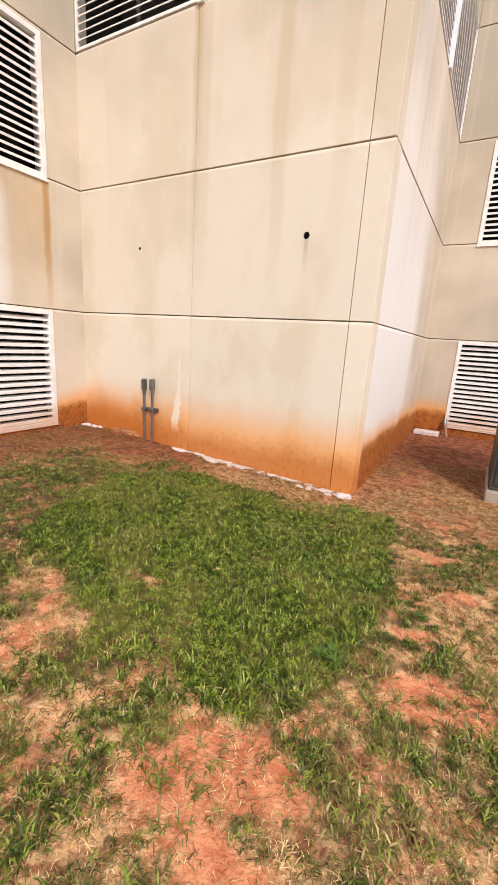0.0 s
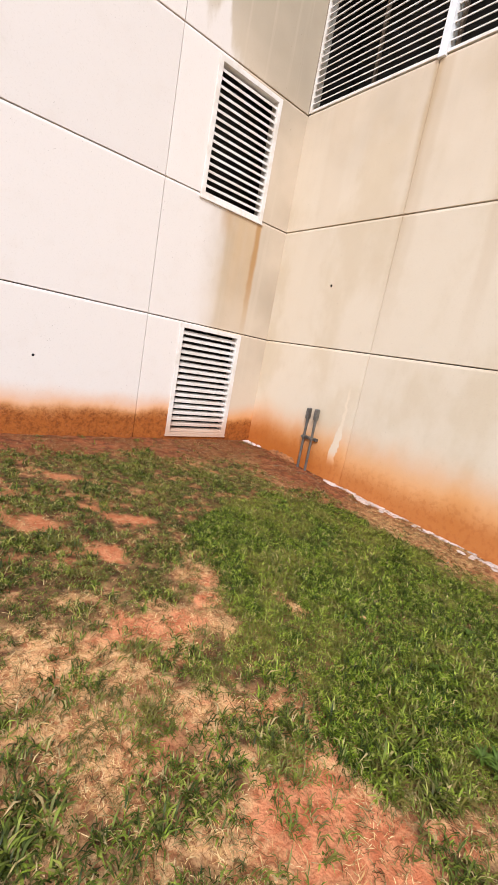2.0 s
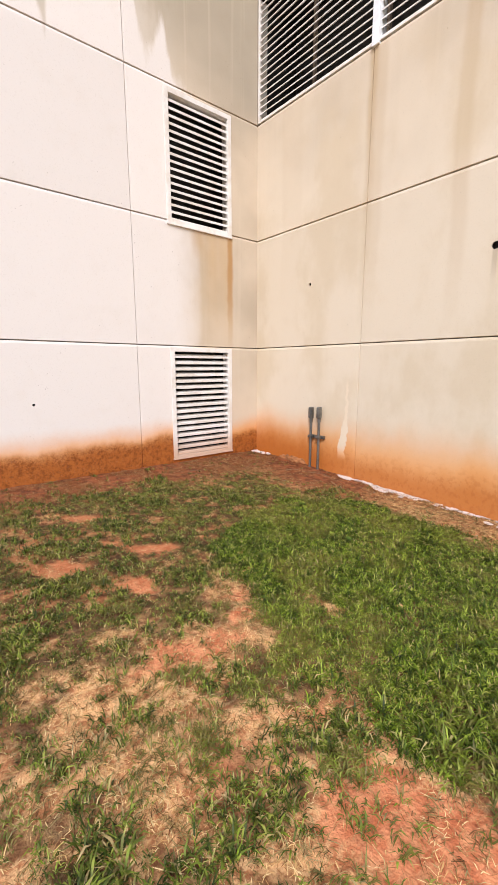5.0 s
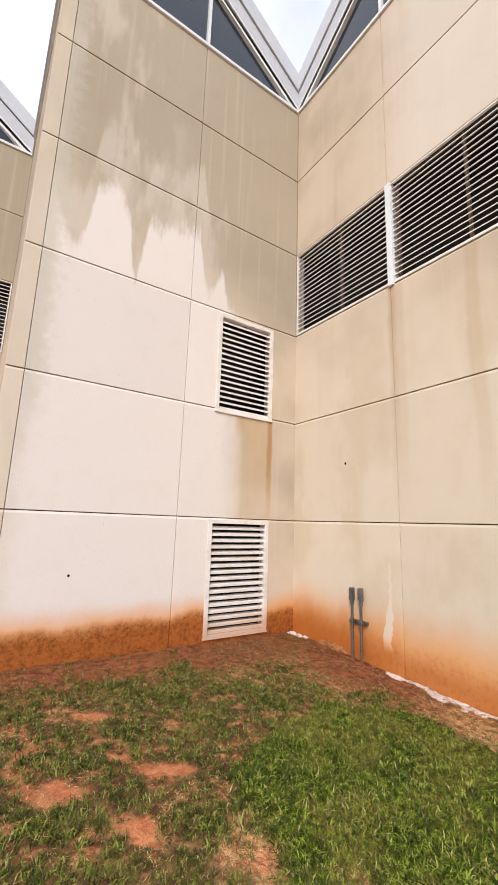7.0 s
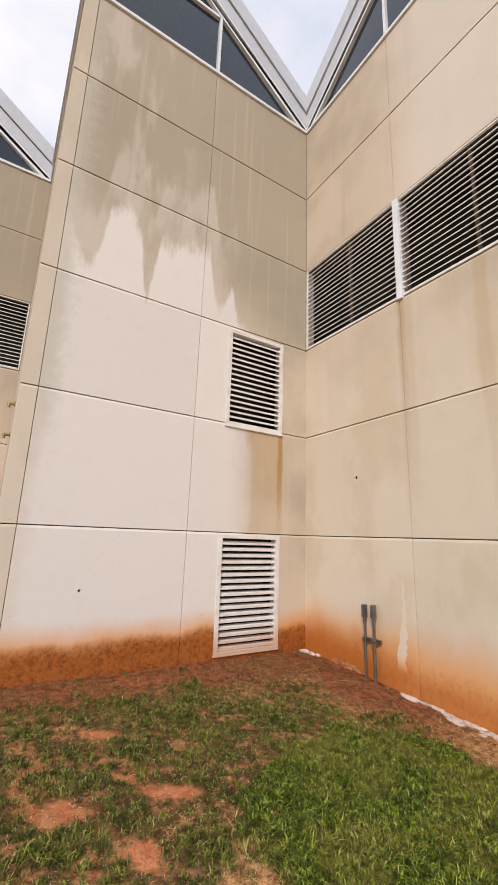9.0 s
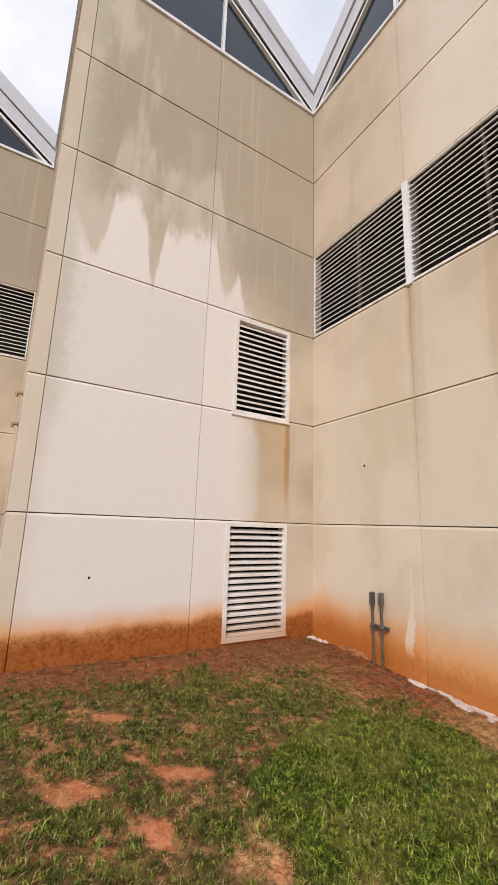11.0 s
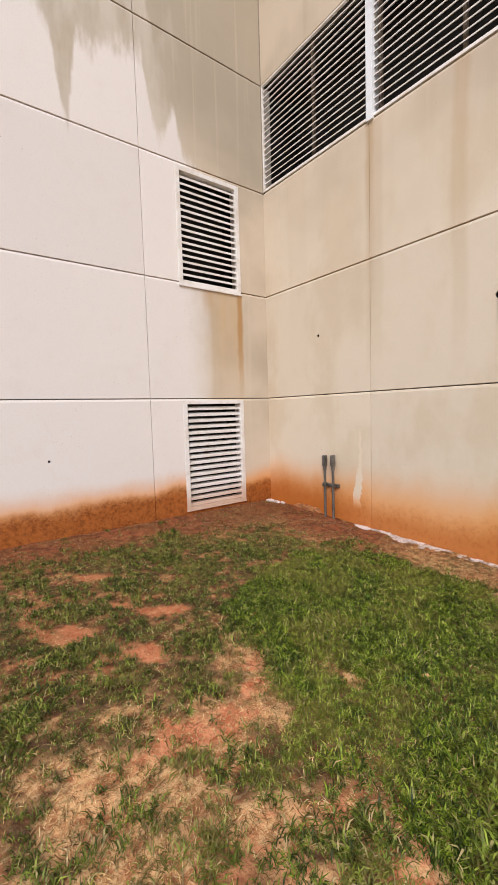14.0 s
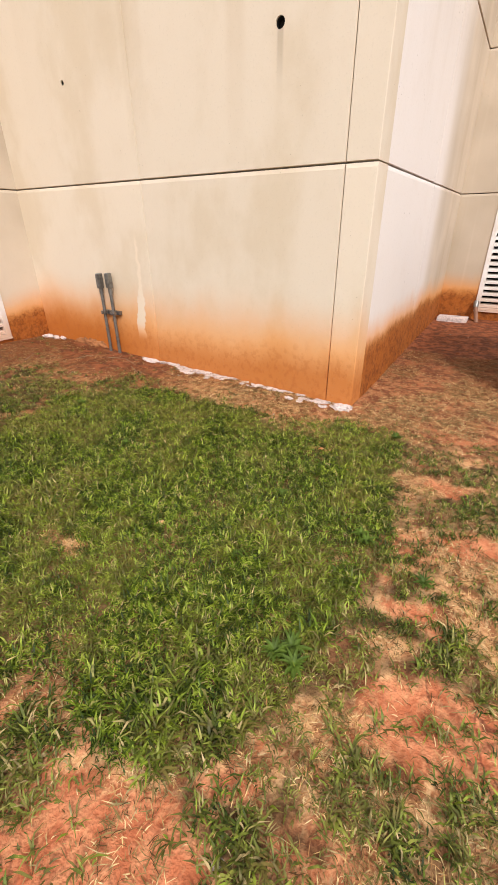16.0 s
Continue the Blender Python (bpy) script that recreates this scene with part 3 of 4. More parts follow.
def clerestory(face, valley, high, mid, label):
    """Glass gable over a wall that rises from the valley corner to the outer corner."""
    sg = 1 if high > valley else -1
    z0 = ROWZ[-1]
    run = abs(high - valley)

    def line(s, off):
        return (valley + sg * s, z0 + SLOPE * (s - 0.20) + off)

    t = empty("clerestory_window", label, "window", "gable windows")
    cos = math.cos(math.atan(SLOPE))
    v = lambda q: q / cos
    b = bmesh.new()
    box_on(b, face, min(valley, high), max(valley, high), z0 - 0.012, z0 + 0.045, -0.12, 0.03, 0.004)
    part("window_sill", b, M_TRIM, t)
    b = bmesh.new()
    slab(b, face, [line(0.17, 0.02), line(run, 0), line(run, v(0.045)), line(0.0, v(0.045) + 0.05), (valley, z0 + 0.045)], -0.12, 0.02)
    part("rake_frame", b, M_TRIM, t)
    sm = abs(mid - valley)
    zt = line(sm, 0)[1]
    b = bmesh.new()
    box_on(b, face, mid - 0.024, mid + 0.024, z0 + 0.045, zt + 0.03, -0.1, 0.015, 0.003)
    part("mullion", b, M_TRIM, t)
    b = bmesh.new()
    a0, a1 = sorted((mid + sg * 0.032, high))
    box_on(b, face, a0, a1, zt - 0.03, zt + 0.025, -0.1, 0.012, 0.003)
    part("transom", b, M_TRIM, t)
    for pts in ([line(0.27, -0.01), (mid - sg * 0.03, z0 + 0.04), line(sm - 0.03, 0.0)], [(mid + sg * 0.03, z0 + 0.04), (high - sg * 0.02, z0 + 0.04), (high - sg * 0.02, zt - 0.02), (mid + sg * 0.03, zt - 0.02)], [line(sm + 0.06, 0.0), (high - sg * 0.02, zt + 0.02), line(run - 0.02, 0)]):
        b = bmesh.new()
        slab(b, face, pts, -0.055, -0.04)
        part("pane", b, M_GLASS, t).visible_shadow = False
    r = empty("roof_edge", "grey metal sloping roof edge over the gable glazing", "roof", "roof edges")
    # first strip is the shadowed recess, its shade put into a dark colour
    for nm, o0, o1, d, mat in (("recess_shade", 0.045, 0.13, -0.04, M_FASCIA_DARK), ("drip_trim", 0.13, 0.165, 0.035, M_TRIM), ("lower_fascia", 0.165, 0.43, 0.03, M_FASCIA), ("reveal", 0.43, 0.452, 0.02, M_FASCIA_DARK), ("upper_fascia", 0.452, 0.76, 0.06, M_FASCIA)):
        b = bmesh.new()
        slab(b, face, [line(0.0, v(o0)), line(run + d, v(o0)), line(run + d, v(o1)), line(0.0, v(o1))], -0.25, d)
        part(nm, b, mat, r)


clerestory(F_WEST, BY, EY, 2.225, "dark tinted sloping gable glazing with white frames")
clerestory(F_NORTH, AX, CX, -3.2, "pale reflecting sloping gable glazing with white frames")
clerestory(F_EAST, DY, BY, 6.18, "sloping gable glazing with white frames")
clerestory(F_FAR, CX, 2.95, 0.85, "sloping gable glazing over the far wall")
clerestory(F_SIDE, ZX, AX, -7.23, "sloping gable glazing over the return wall")
clerestory(F_OUTER, EY, -3.93, -2.0, "dark sloping gable glazing over the dirty wall")
for (ax, ay), (bx, by), (cx2, cy2) in (((AX, BY), (AX, EY), (ZX, EY)), ((AX, BY), (CX, BY), (CX, DY)), ((CX, DY), (2.95, DY), (2.95, 12.2)), ((ZX, EY), (ZX, -3.93), (-13.1, -3.93))):
    b = bmesh.new()
    top = ROWZ[-1] + SLOPE * 3.83
    low = ROWZ[-1] - SLOPE * 0.2
    hi = [Vector((ax, ay, low + 0.95)), Vector((bx, by, top + 0.95)), Vector((cx2, cy2, low + 0.95))]
    mid_pt = sum(hi, Vector()) / 3
    hi = [mid_pt + (p - mid_pt) * 0.97 for p in hi]
    a = [b.verts.new(p) for p in hi]
    c = [b.verts.new(p - Vector((0, 0, 0.5))) for p in hi]
    b.faces.new(a)
    b.faces.new(c[::-1])
    for i in range(3):
        b.faces.new((a[i], c[i], c[(i + 1) % 3], a[(i + 1) % 3]))
    bmesh.ops.recalc_face_normals(b, faces=b.faces)
    tagged(part("roof", b, M_FASCIA), "grey tilted metal roof over a corner bay", "roof", kind="structure")


# ---------- ground ----------
def hash2(i, j, seed):
    h = np.sin(i * 127.1 + j * 311.7 + seed * 74.7) * 43758.5453
    return h - np.floor(h)


def vnoise(x, y, scale, seed=0.0):
    x, y = np.asarray(x) * scale, np.asarray(y) * scale
    i, j = np.floor(x), np.floor(y)
    f, g = x - i, y - j
    f, g = f * f * (3 - 2 * f), g * g * (3 - 2 * g)
    a = hash2(i, j, seed) * (1 - f) + hash2(i + 1, j, seed) * f
    c = hash2(i, j + 1, seed) * (1 - f) + hash2(i + 1, j + 1, seed) * f
    return a * (1 - g) + c * g


def fbm(x, y, scale, seed=0.0):
    return 0.5 * vnoise(x, y, scale, seed) + 0.3 * vnoise(x, y, scale * 2.1, seed + 1) + 0.2 * vnoise(x, y, scale * 4.3, seed + 2)


# bare red patches in the lawn, then patches of dry thatch: x, y, half length, half width, turn in degrees
BARE = [(-1.80, 0.97, 0.33, 0.12, 72), (-1.89, 1.31, 0.11, 0.08, 0), (-0.60, 1.14, 0.31, 0.17, 12), (-0.76, 0.93, 0.20, 0.12, 0), (-0.46, 0.82, 0.20, 0.14, 0),
        (0.00, 1.83, 0.27, 0.15, 22), (-0.18, 3.26, 0.17, 0.08, 10), (-0.16, 2.26, 0.12, 0.08, 0), (-0.60, 1.99, 0.06, 0.04, 0), (-0.45, 1.43, 0.10, 0.06, 20),
        (0.03, 2.76, 0.15, 0.12, 20), (-2.95, 1.28, 0.20, 0.09, 60), (-3.85, 1.02, 0.22, 0.07, 65), (-2.51, 0.97, 0.13, 0.08, 40), (-3.05, 0.62, 0.26, 0.10, 60), (-3.22, 1.07, 0.13, 0.06, 60), (-2.05, 1.45, 0.10, 0.06, 50)]
THATCH = [(-1.67, 0.64, 0.22, 0.14, 40), (-1.42, 0.44, 0.17, 0.14, 0), (-1.22, 0.48, 0.17, 0.13, 30), (-1.33, 0.85, 0.15, 0.10, 60), (-1.21, 1.13, 0.15, 0.07, 70), (-1.73, 0.33, 0.16, 0.10, 0),
          (-1.07, 1.26, 0.08, 0.05, 0), (-2.59, 0.88, 0.22, 0.06, 80), (-0.87, 0.86, 0.14, 0.10, 0), (0.13, 2.30, 0.20, 0.18, 0), (-2.46, 1.82, 0.12, 0.05, 60), (-3.13, 2.42, 0.22, 0.06, 60),
          (-1.63, 1.78, 0.17, 0.07, 15), (0.10, 2.62, 0.22, 0.12, 0), (-2.2, 1.70, 0.14, 0.05, 60), (-0.2, 2.05, 0.12, 0.07, 30), (-0.52, 2.35, 0.06, 0.04, 0), (-3.4, 1.65, 0.18, 0.06, 70), (-0.2, 1.68, 0.14, 0.07, 20), (-1.0, 3.3, 0.07, 0.04, 20)]
DENSE = [(-2.98, 2.29), (-3.2, 2.87), (-2.77, 3.42), (-2.36, 3.55), (-1.8, 3.53), (-1.37, 3.7), (-0.98, 3.89), (-0.62, 3.83), (-0.5, 3.59), (-0.45, 3.05), (-0.30, 2.55), (-0.36, 2.24),
         (-0.38, 1.85), (-0.46, 1.6), (-0.55, 1.42), (-0.66, 1.28), (-0.95, 1.28), (-1.08, 1.38), (-1.29, 1.24), (-1.47, 1.14), (-1.67, 1.38), (-1.9, 1.40), (-2.3, 1.62), (-2.71, 1.60)]


def inside(x, y):
    hit = np.zeros(x.shape, bool)
    for (x0, y0), (x1, y1) in zip(DENSE, DENSE[1:] + DENSE[:1]):
        cross = ((y0 > y) != (y1 > y)) & (x < (x1 - x0) * (y - y0) / (y1 - y0 + 1e-9) + x0)
        hit ^= cross
    return hit


def patches(spots, x, y):
    out = np.zeros(np.shape(x))
    wx = x + 0.10 * (fbm(x, y, 7.0, 3) - 0.5) * 2
    wy = y + 0.10 * (fbm(x, y, 7.0, 8) - 0.5) * 2
    for cx0, cy0, a, c, turn in spots:
        ca, sa = math.cos(radians(turn)), math.sin(radians(turn))
        u, v = (wx - cx0) * ca + (wy - cy0) * sa, -(wx - cx0) * sa + (wy - cy0) * ca
        out = np.maximum(out, np.clip(2.4 - 2.0 * np.hypot(u / a, v / c), 0, 1))
    return out


def bareness(x, y):
    return patches(BARE, x, y)


def wall_gap(x, y):
    """Distance in plan to the walls' feet, on the lawn's side."""
    west = np.where(y < BY, x - AX, 9.0)
    north = np.where(x < CX, BY - y, np.hypot(np.maximum(x - CX, 0), BY - y) + 0.25)
    return np.minimum(west, north)


def density(x, y):
    """Share of full grass cover, 0 to 1; the soil's painted shade follows it."""
    wob = fbm(x, y, 2.2, 21) - 0.5
    dense = np.zeros(np.shape(x))
    for q, (sc, amp) in enumerate(((3.0, 0.45), (6.0, 0.35), (11.0, 0.35), (5.0, 0.7))):
        dense += 0.25 * inside(x + amp * (fbm(x, y, sc, 33 + q) - 0.5), y + amp * (fbm(x, y, sc, 73 + q) - 0.5))
    west = np.clip((-1.8 - x) / 0.5, 0, 1)
    cover = np.clip((fbm(x, y, 4.6, 5) - (0.42 - 0.20 * west)) * 6, 0, 1)
    clump = 0.08 + 0.92 * np.clip((fbm(x, y, 9.0, 12) - (0.44 - 0.05 * west)) * 7, 0, 1)
    thin = 0.28 + 0.52 * np.clip((fbm(x, y, 6.5, 44) - 0.40) * 6, 0, 1)
    d = np.maximum(dense * (0.72 + 0.28 * clump), np.maximum(cover * clump * 0.95, thin * (0.75 + 0.25 * west)))
    d = d * (1 - 0.97 * bareness(x, y)) * (1 - 0.68 * patches(THATCH, x, y))
    gap = wall_gap(x, y) + 0.45 * (fbm(x, y, 3.0, 17) - 0.5)
    near = np.where(x < -3.2, np.where(y > 2.2, 0.75, 0.42), 0.40)
    d = d * np.clip((gap - near) / 0.35, 0.03, 1)
    back = np.clip((y - 3.75 + 0.5 * wob) / 0.3, 0, 1) * (x > -1.1)
    edge = np.clip((3.0 - x + 1.6 * wob) / 1.6, 0, 1) * np.clip((y + 2.2 + 1.6 * wob) / 1.6, 0, 1)
    return d * (1 - back) * edge


def coords(lo, hi, step, far):
    mid = np.arange(lo, hi + step / 2, step)
    out = np.geomspace(step, far, 26)
    return np.concatenate([lo - out[::-1], mid, hi + out])


def grid_sheet(name, xs, ys, height, material):
    gx, gy = np.meshgrid(xs, ys)
    gz = height(gx, gy)
    nx, ny = len(xs), len(ys)
    me = bpy.data.meshes.new(name)
    co = np.stack([gx, gy, gz], -1).reshape(-1, 3)
    i = (np.arange(ny - 1)[:, None] * nx + np.arange(nx - 1)).ravel()
    q = np.stack([i, i + 1, i + nx + 1, i + nx], -1)
    me.from_pydata(co, [], q)
    me.polygons.foreach_set("use_smooth", np.ones(len(q), bool))
    me.materials.append(material)
    return new(name, me)


def damp_mask(n, a):
    """Damp brown mulch at the foot of the walls."""
    west = n.smooth(n.math("ADD", n.x, n.mul(n.math("SUBTRACT", a, 0.5), 1.2)), -3.9, -4.6)
    north = n.mul(n.smooth(n.math("ADD", n.y, n.mul(n.math("SUBTRACT", a, 0.5), 1.2)), 3.1, 3.7), n.smooth(n.x, -2.3, -3.3))
    back = n.mul(n.smooth(n.y, 4.6, 6.2), n.smooth(n.x, -1.3, -1.1))
    return n.math("MAXIMUM", n.math("MAXIMUM", west, north), back)


def soil_mat():
    n = Nodes("red_clay_soil")
    a = n.noise(2.2, 5, shift=1.0)
    c = n.noise(11.0, 6, shift=6.0, rough=0.65)
    f = n.noise(70.0, 4, shift=2.0)
    straw = n.noise(28.0, 4, (1.0, 0.45, 1.0), 0.7, 4.0)
    att = n.t.nodes.new("ShaderNodeAttribute")
    att.attribute_name = "bare_soil"
    red = n.mix(n.smooth(c, 0.40, 0.62), (0.48, 0.140, 0.058), (0.66, 0.255, 0.118))
    crack = n.t.nodes.new("ShaderNodeTexVoronoi")
    crack.feature = "DISTANCE_TO_EDGE"
    crack.inputs["Scale"].default_value = 5.0
    bend = n.mix(0.12, n.pos, n.noise_color(6.0))
    n.t.links.new(bend, crack.inputs["Vector"])
    split = n.mul(n.smooth(crack.outputs["Distance"], 0.022, 0.006), n.smooth(n.noise(2.6, 2, shift=7.0), 0.5, 0.6))
    red = n.mix(n.mul(split, 0.75), red, (0.16, 0.04, 0.02))
    thatch = n.mix(n.smooth(c, 0.42, 0.58), (0.38, 0.15, 0.06), (0.72, 0.40, 0.18))
    brown = n.mix(n.smooth(c, 0.42, 0.60), (0.16, 0.044, 0.016), (0.38, 0.135, 0.052))
    worn = n.math("MAXIMUM", n.smooth(n.math("ADD", n.x, n.mul(n.math("SUBTRACT", a, 0.5), 1.0)), -2.0, -2.7), n.smooth(n.math("ADD", n.y, n.mul(n.math("SUBTRACT", a, 0.5), 1.0)), 3.4, 4.0))
    thatch = n.mix(n.mul(worn, 0.85), thatch, brown)
    red_here = n.math("MAXIMUM", att.outputs["Fac"], n.mul(n.smooth(n.math("ADD", a, n.mul(n.math("SUBTRACT", c, 0.5), 0.5)), 0.54, 0.64), 0.8))
    red = n.mix(n.mul(worn, 0.75), red, n.mix(c, (0.30, 0.085, 0.032), (0.50, 0.175, 0.070)))
    col = n.mix(red_here, thatch, red)
    col = n.mix(n.mul(n.smooth(straw, 0.48, 0.60), n.math("SUBTRACT", 1.0, n.mul(n.math("MAXIMUM", red_here, worn), 0.75)), 0.8), col, (0.72, 0.44, 0.21))
    # shade among thick grass put into the soil colour as dark brown
    turf_shade = n.t.nodes.new("ShaderNodeAttribute")
    turf_shade.attribute_name = "turf_shade"
    col = n.mix(n.mul(turf_shade.outputs["Fac"], 0.85), col, n.mix(n.smooth(c, 0.4, 0.6), (0.030, 0.019, 0.006), (0.11, 0.060, 0.020)))
    # unseen far ground coloured green, added to bounce less red onto the building
    far = n.t.nodes.new("ShaderNodeAttribute")
    far.attribute_name = "unseen_far_green"
    col = n.mix(n.mul(far.outputs["Fac"], n.smooth(n.math("ADD", n.mul(a, 0.6), n.mul(c, 0.4)), 0.40, 0.56), 0.9), col, n.mix(c, (0.05, 0.075, 0.012), (0.15, 0.17, 0.04)))
    damp = damp_mask(n, a)
    col = n.mix(n.mul(damp, 0.8), col, n.mix(n.smooth(c, 0.4, 0.6), (0.10, 0.026, 0.010), (0.27, 0.075, 0.028)))
    col = n.mix(n.mul(n.smooth(f, 0.55, 0.7), 0.3), col, (0.24, 0.10, 0.06))
    n.bump(n.math("ADD", n.mul(f, 0.4), c), 0.9, 0.03)
    return n.done(col, n.math("SUBTRACT", 0.92, n.mul(damp, 0.2)), spec=0.25)


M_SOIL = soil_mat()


def soil_height(x, y):
    near = np.clip(2 - np.hypot(x + 1.5, y - 3) / 6, 0, 1)
    bump = 0.03 * (fbm(x, y, 2.0, 2) - 0.5) + 0.016 * (fbm(x, y, 9.0, 6) - 0.5) + 0.010 * (fbm(x, y, 24.0, 7) - 0.5)
    return ground_z(x, y) + bump * near - 0.008 * bareness(x, y)


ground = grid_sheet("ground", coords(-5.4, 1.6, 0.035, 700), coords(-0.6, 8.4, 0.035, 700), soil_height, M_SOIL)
co = np.empty(len(ground.data.vertices) * 3)
ground.data.vertices.foreach_get("co", co)
co = co.reshape(-1, 3)
ground.data.attributes.new("bare_soil", "FLOAT", "POINT").data.foreach_set("value", np.clip(bareness(co[:, 0], co[:, 1]) * 1.1, 0, 1).astype(np.float32))
# how much of the painted grass shade each soil vertex takes
ground.data.attributes.new("turf_shade", "FLOAT", "POINT").data.foreach_set("value", (np.clip((density(co[:, 0], co[:, 1]) - 0.18) * 1.9, 0, 1) * (co[:, 0] > -5.1) * (co[:, 0] < 3.0) * (co[:, 1] > -2.2) * (co[:, 1] < 4.6)).astype(np.float32))
off = np.maximum(np.maximum(co[:, 0] - 1.4, -0.5 - co[:, 1]), np.minimum(-5.2 - co[:, 0], 9.0))
ground.data.attributes.new("unseen_far_green", "FLOAT", "POINT").data.foreach_set("value", np.clip(off / 1.2, 0, 1).astype(np.float32))
tagged(ground, "red clay soil with bare patches and dry thatch", "ground", kind="structure")


# ---------- grass and straw ----------
rng = np.random.default_rng(7)


def blades(name, x, y, z, length, width, lean, turn, material, flat=False):
    """Bent blades, five vertices each; flat ones lie on the soil."""
    k = len(x)
    dx, dy = np.cos(turn), np.sin(turn)
    px, py = -dy * width / 2, dx * width / 2
    base = np.stack([x, y, z], -1)
    mid_h, mid_o = length * 0.55 * np.cos(lean * 0.6), length * 0.55 * np.sin(lean * 0.6)
    tip_h = mid_h + length * 0.45 * np.cos(np.minimum(lean * 1.7, 2.0))
    tip_o = mid_o + length * 0.45 * np.sin(np.minimum(lean * 1.7, 2.0))
    if flat:
        mid_h, tip_h = rng.uniform(0.001, 0.010, k), rng.uniform(-0.002, 0.008, k)
        mid_o, tip_o = length * 0.5, length
    side = np.stack([px, py, np.zeros(k)], -1)
    mid = base + np.stack([dx * mid_o, dy * mid_o, mid_h], -1)
    if flat:
        mid += side / np.maximum(width, 1e-6)[:, None] * (length * rng.normal(0, 0.12, k))[:, None]
    tip = base + np.stack([dx * tip_o, dy * tip_o, np.maximum(tip_h, -0.001)], -1)
    co = np.stack([base - side * 0.7, base + side * 0.7, mid + side, mid - side, tip], 1).reshape(-1, 3)
    me = bpy.data.meshes.new(name)
    me.vertices.add(5 * k)
    me.vertices.foreach_set("co", co.astype(np.float32).ravel())
    o = (np.arange(k) * 5)[:, None]
    loops = (o + np.array([0, 1, 2, 3, 3, 2, 4])).ravel()
    me.loops.add(7 * k)
    me.loops.foreach_set("vertex_index", loops.astype(np.int32))
    starts = ((np.arange(k) * 7)[:, None] + np.array([0, 4])).ravel()
    me.polygons.add(2 * k)
    me.polygons.foreach_set("loop_start", starts.astype(np.int32))
    me.update(calc_edges=True)
    me.validate()
    me.materials.append(material)
    return new(name, me)


def grass_mat(name, stops, rough=0.5):
    n = Nodes(name)
    col = n.ramp(n.island(), stops)
    patch = n.noise(1.6, 3, shift=8.0)
    # dark clumps multiplied in: shadow between tufts put into the blade colour
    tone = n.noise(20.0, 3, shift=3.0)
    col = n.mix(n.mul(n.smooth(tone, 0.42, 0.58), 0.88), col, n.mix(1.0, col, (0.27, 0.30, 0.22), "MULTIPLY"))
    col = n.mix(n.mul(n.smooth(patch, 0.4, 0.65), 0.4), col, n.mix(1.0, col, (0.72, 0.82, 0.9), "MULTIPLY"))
    if name != "dry_straw":
        parched = n.mul(n.smooth(n.noise(2.6, 4, shift=14.0), 0.47, 0.62), n.smooth(n.island(), 0.75, 0.15))
        col = n.mix(n.mul(parched, 0.65), col, (0.24, 0.175, 0.045))
    if name == "dry_straw":
        col = n.mix(n.mul(damp_mask(n, n.noise(2.2, 5, shift=1.0)), n.ramp(n.island(), [(0.0, 0.95), (0.6, 0.85), (0.8, 0.4), (1.0, 0.1)])), col, (0.24, 0.070, 0.022))
    return n.done(col, rough, spec=0.2)


# low stops go very dark: tuft shadow put into random blades
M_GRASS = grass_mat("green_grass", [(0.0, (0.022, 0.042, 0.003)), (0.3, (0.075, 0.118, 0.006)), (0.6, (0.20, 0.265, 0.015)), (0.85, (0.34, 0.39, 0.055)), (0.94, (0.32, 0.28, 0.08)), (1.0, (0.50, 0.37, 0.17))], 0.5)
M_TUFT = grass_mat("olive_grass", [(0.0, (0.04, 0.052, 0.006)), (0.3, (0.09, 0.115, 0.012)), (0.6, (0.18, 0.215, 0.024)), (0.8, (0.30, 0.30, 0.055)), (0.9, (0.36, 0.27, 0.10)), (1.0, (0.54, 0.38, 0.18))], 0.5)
M_STRAW = grass_mat("dry_straw", [(0.0, (0.22, 0.08, 0.028)), (0.3, (0.48, 0.24, 0.088)), (0.7, (0.76, 0.48, 0.20)), (0.95, (0.85, 0.62, 0.32)), (1.0, (0.34, 0.24, 0.08))], 0.7)


def scatter(count, x0, x1, y0, y1, keep):
    x, y = rng.uniform(x0, x1, count), rng.uniform(y0, y1, count)
    ok = rng.uniform(0, 1, count) < keep(x, y)
    return x[ok], y[ok]


X0, X1, Y0, Y1 = -5.05, 3.0, -2.2, 4.6


def near_lawn(x, y):
    """Thins out what lies beyond the part of the lawn that is walked past."""
    return np.where((x > 1.3) | (y < -0.4), 0.35, 1.0)


# rosettes: blades that fan out from one root, low and broad; x, y, blades each, size
rx0, ry0 = scatter(62000, X0, X1, Y0, Y1, lambda x, y: density(x, y) * near_lawn(x, y))
ex, ey = scatter(20000, -3.4, -0.1, 1.0, 4.0, lambda x, y: density(x, y) * inside(x, y))
rx0, ry0 = np.r_[rx0, ex], np.r_[ry0, ey]
lush = inside(rx0, ry0)
size0 = np.where(lush, 0.85, 0.72) * (0.55 + 0.9 * vnoise(rx0, ry0, 4.0, 50)) * rng.uniform(0.7, 1.35, len(rx0))
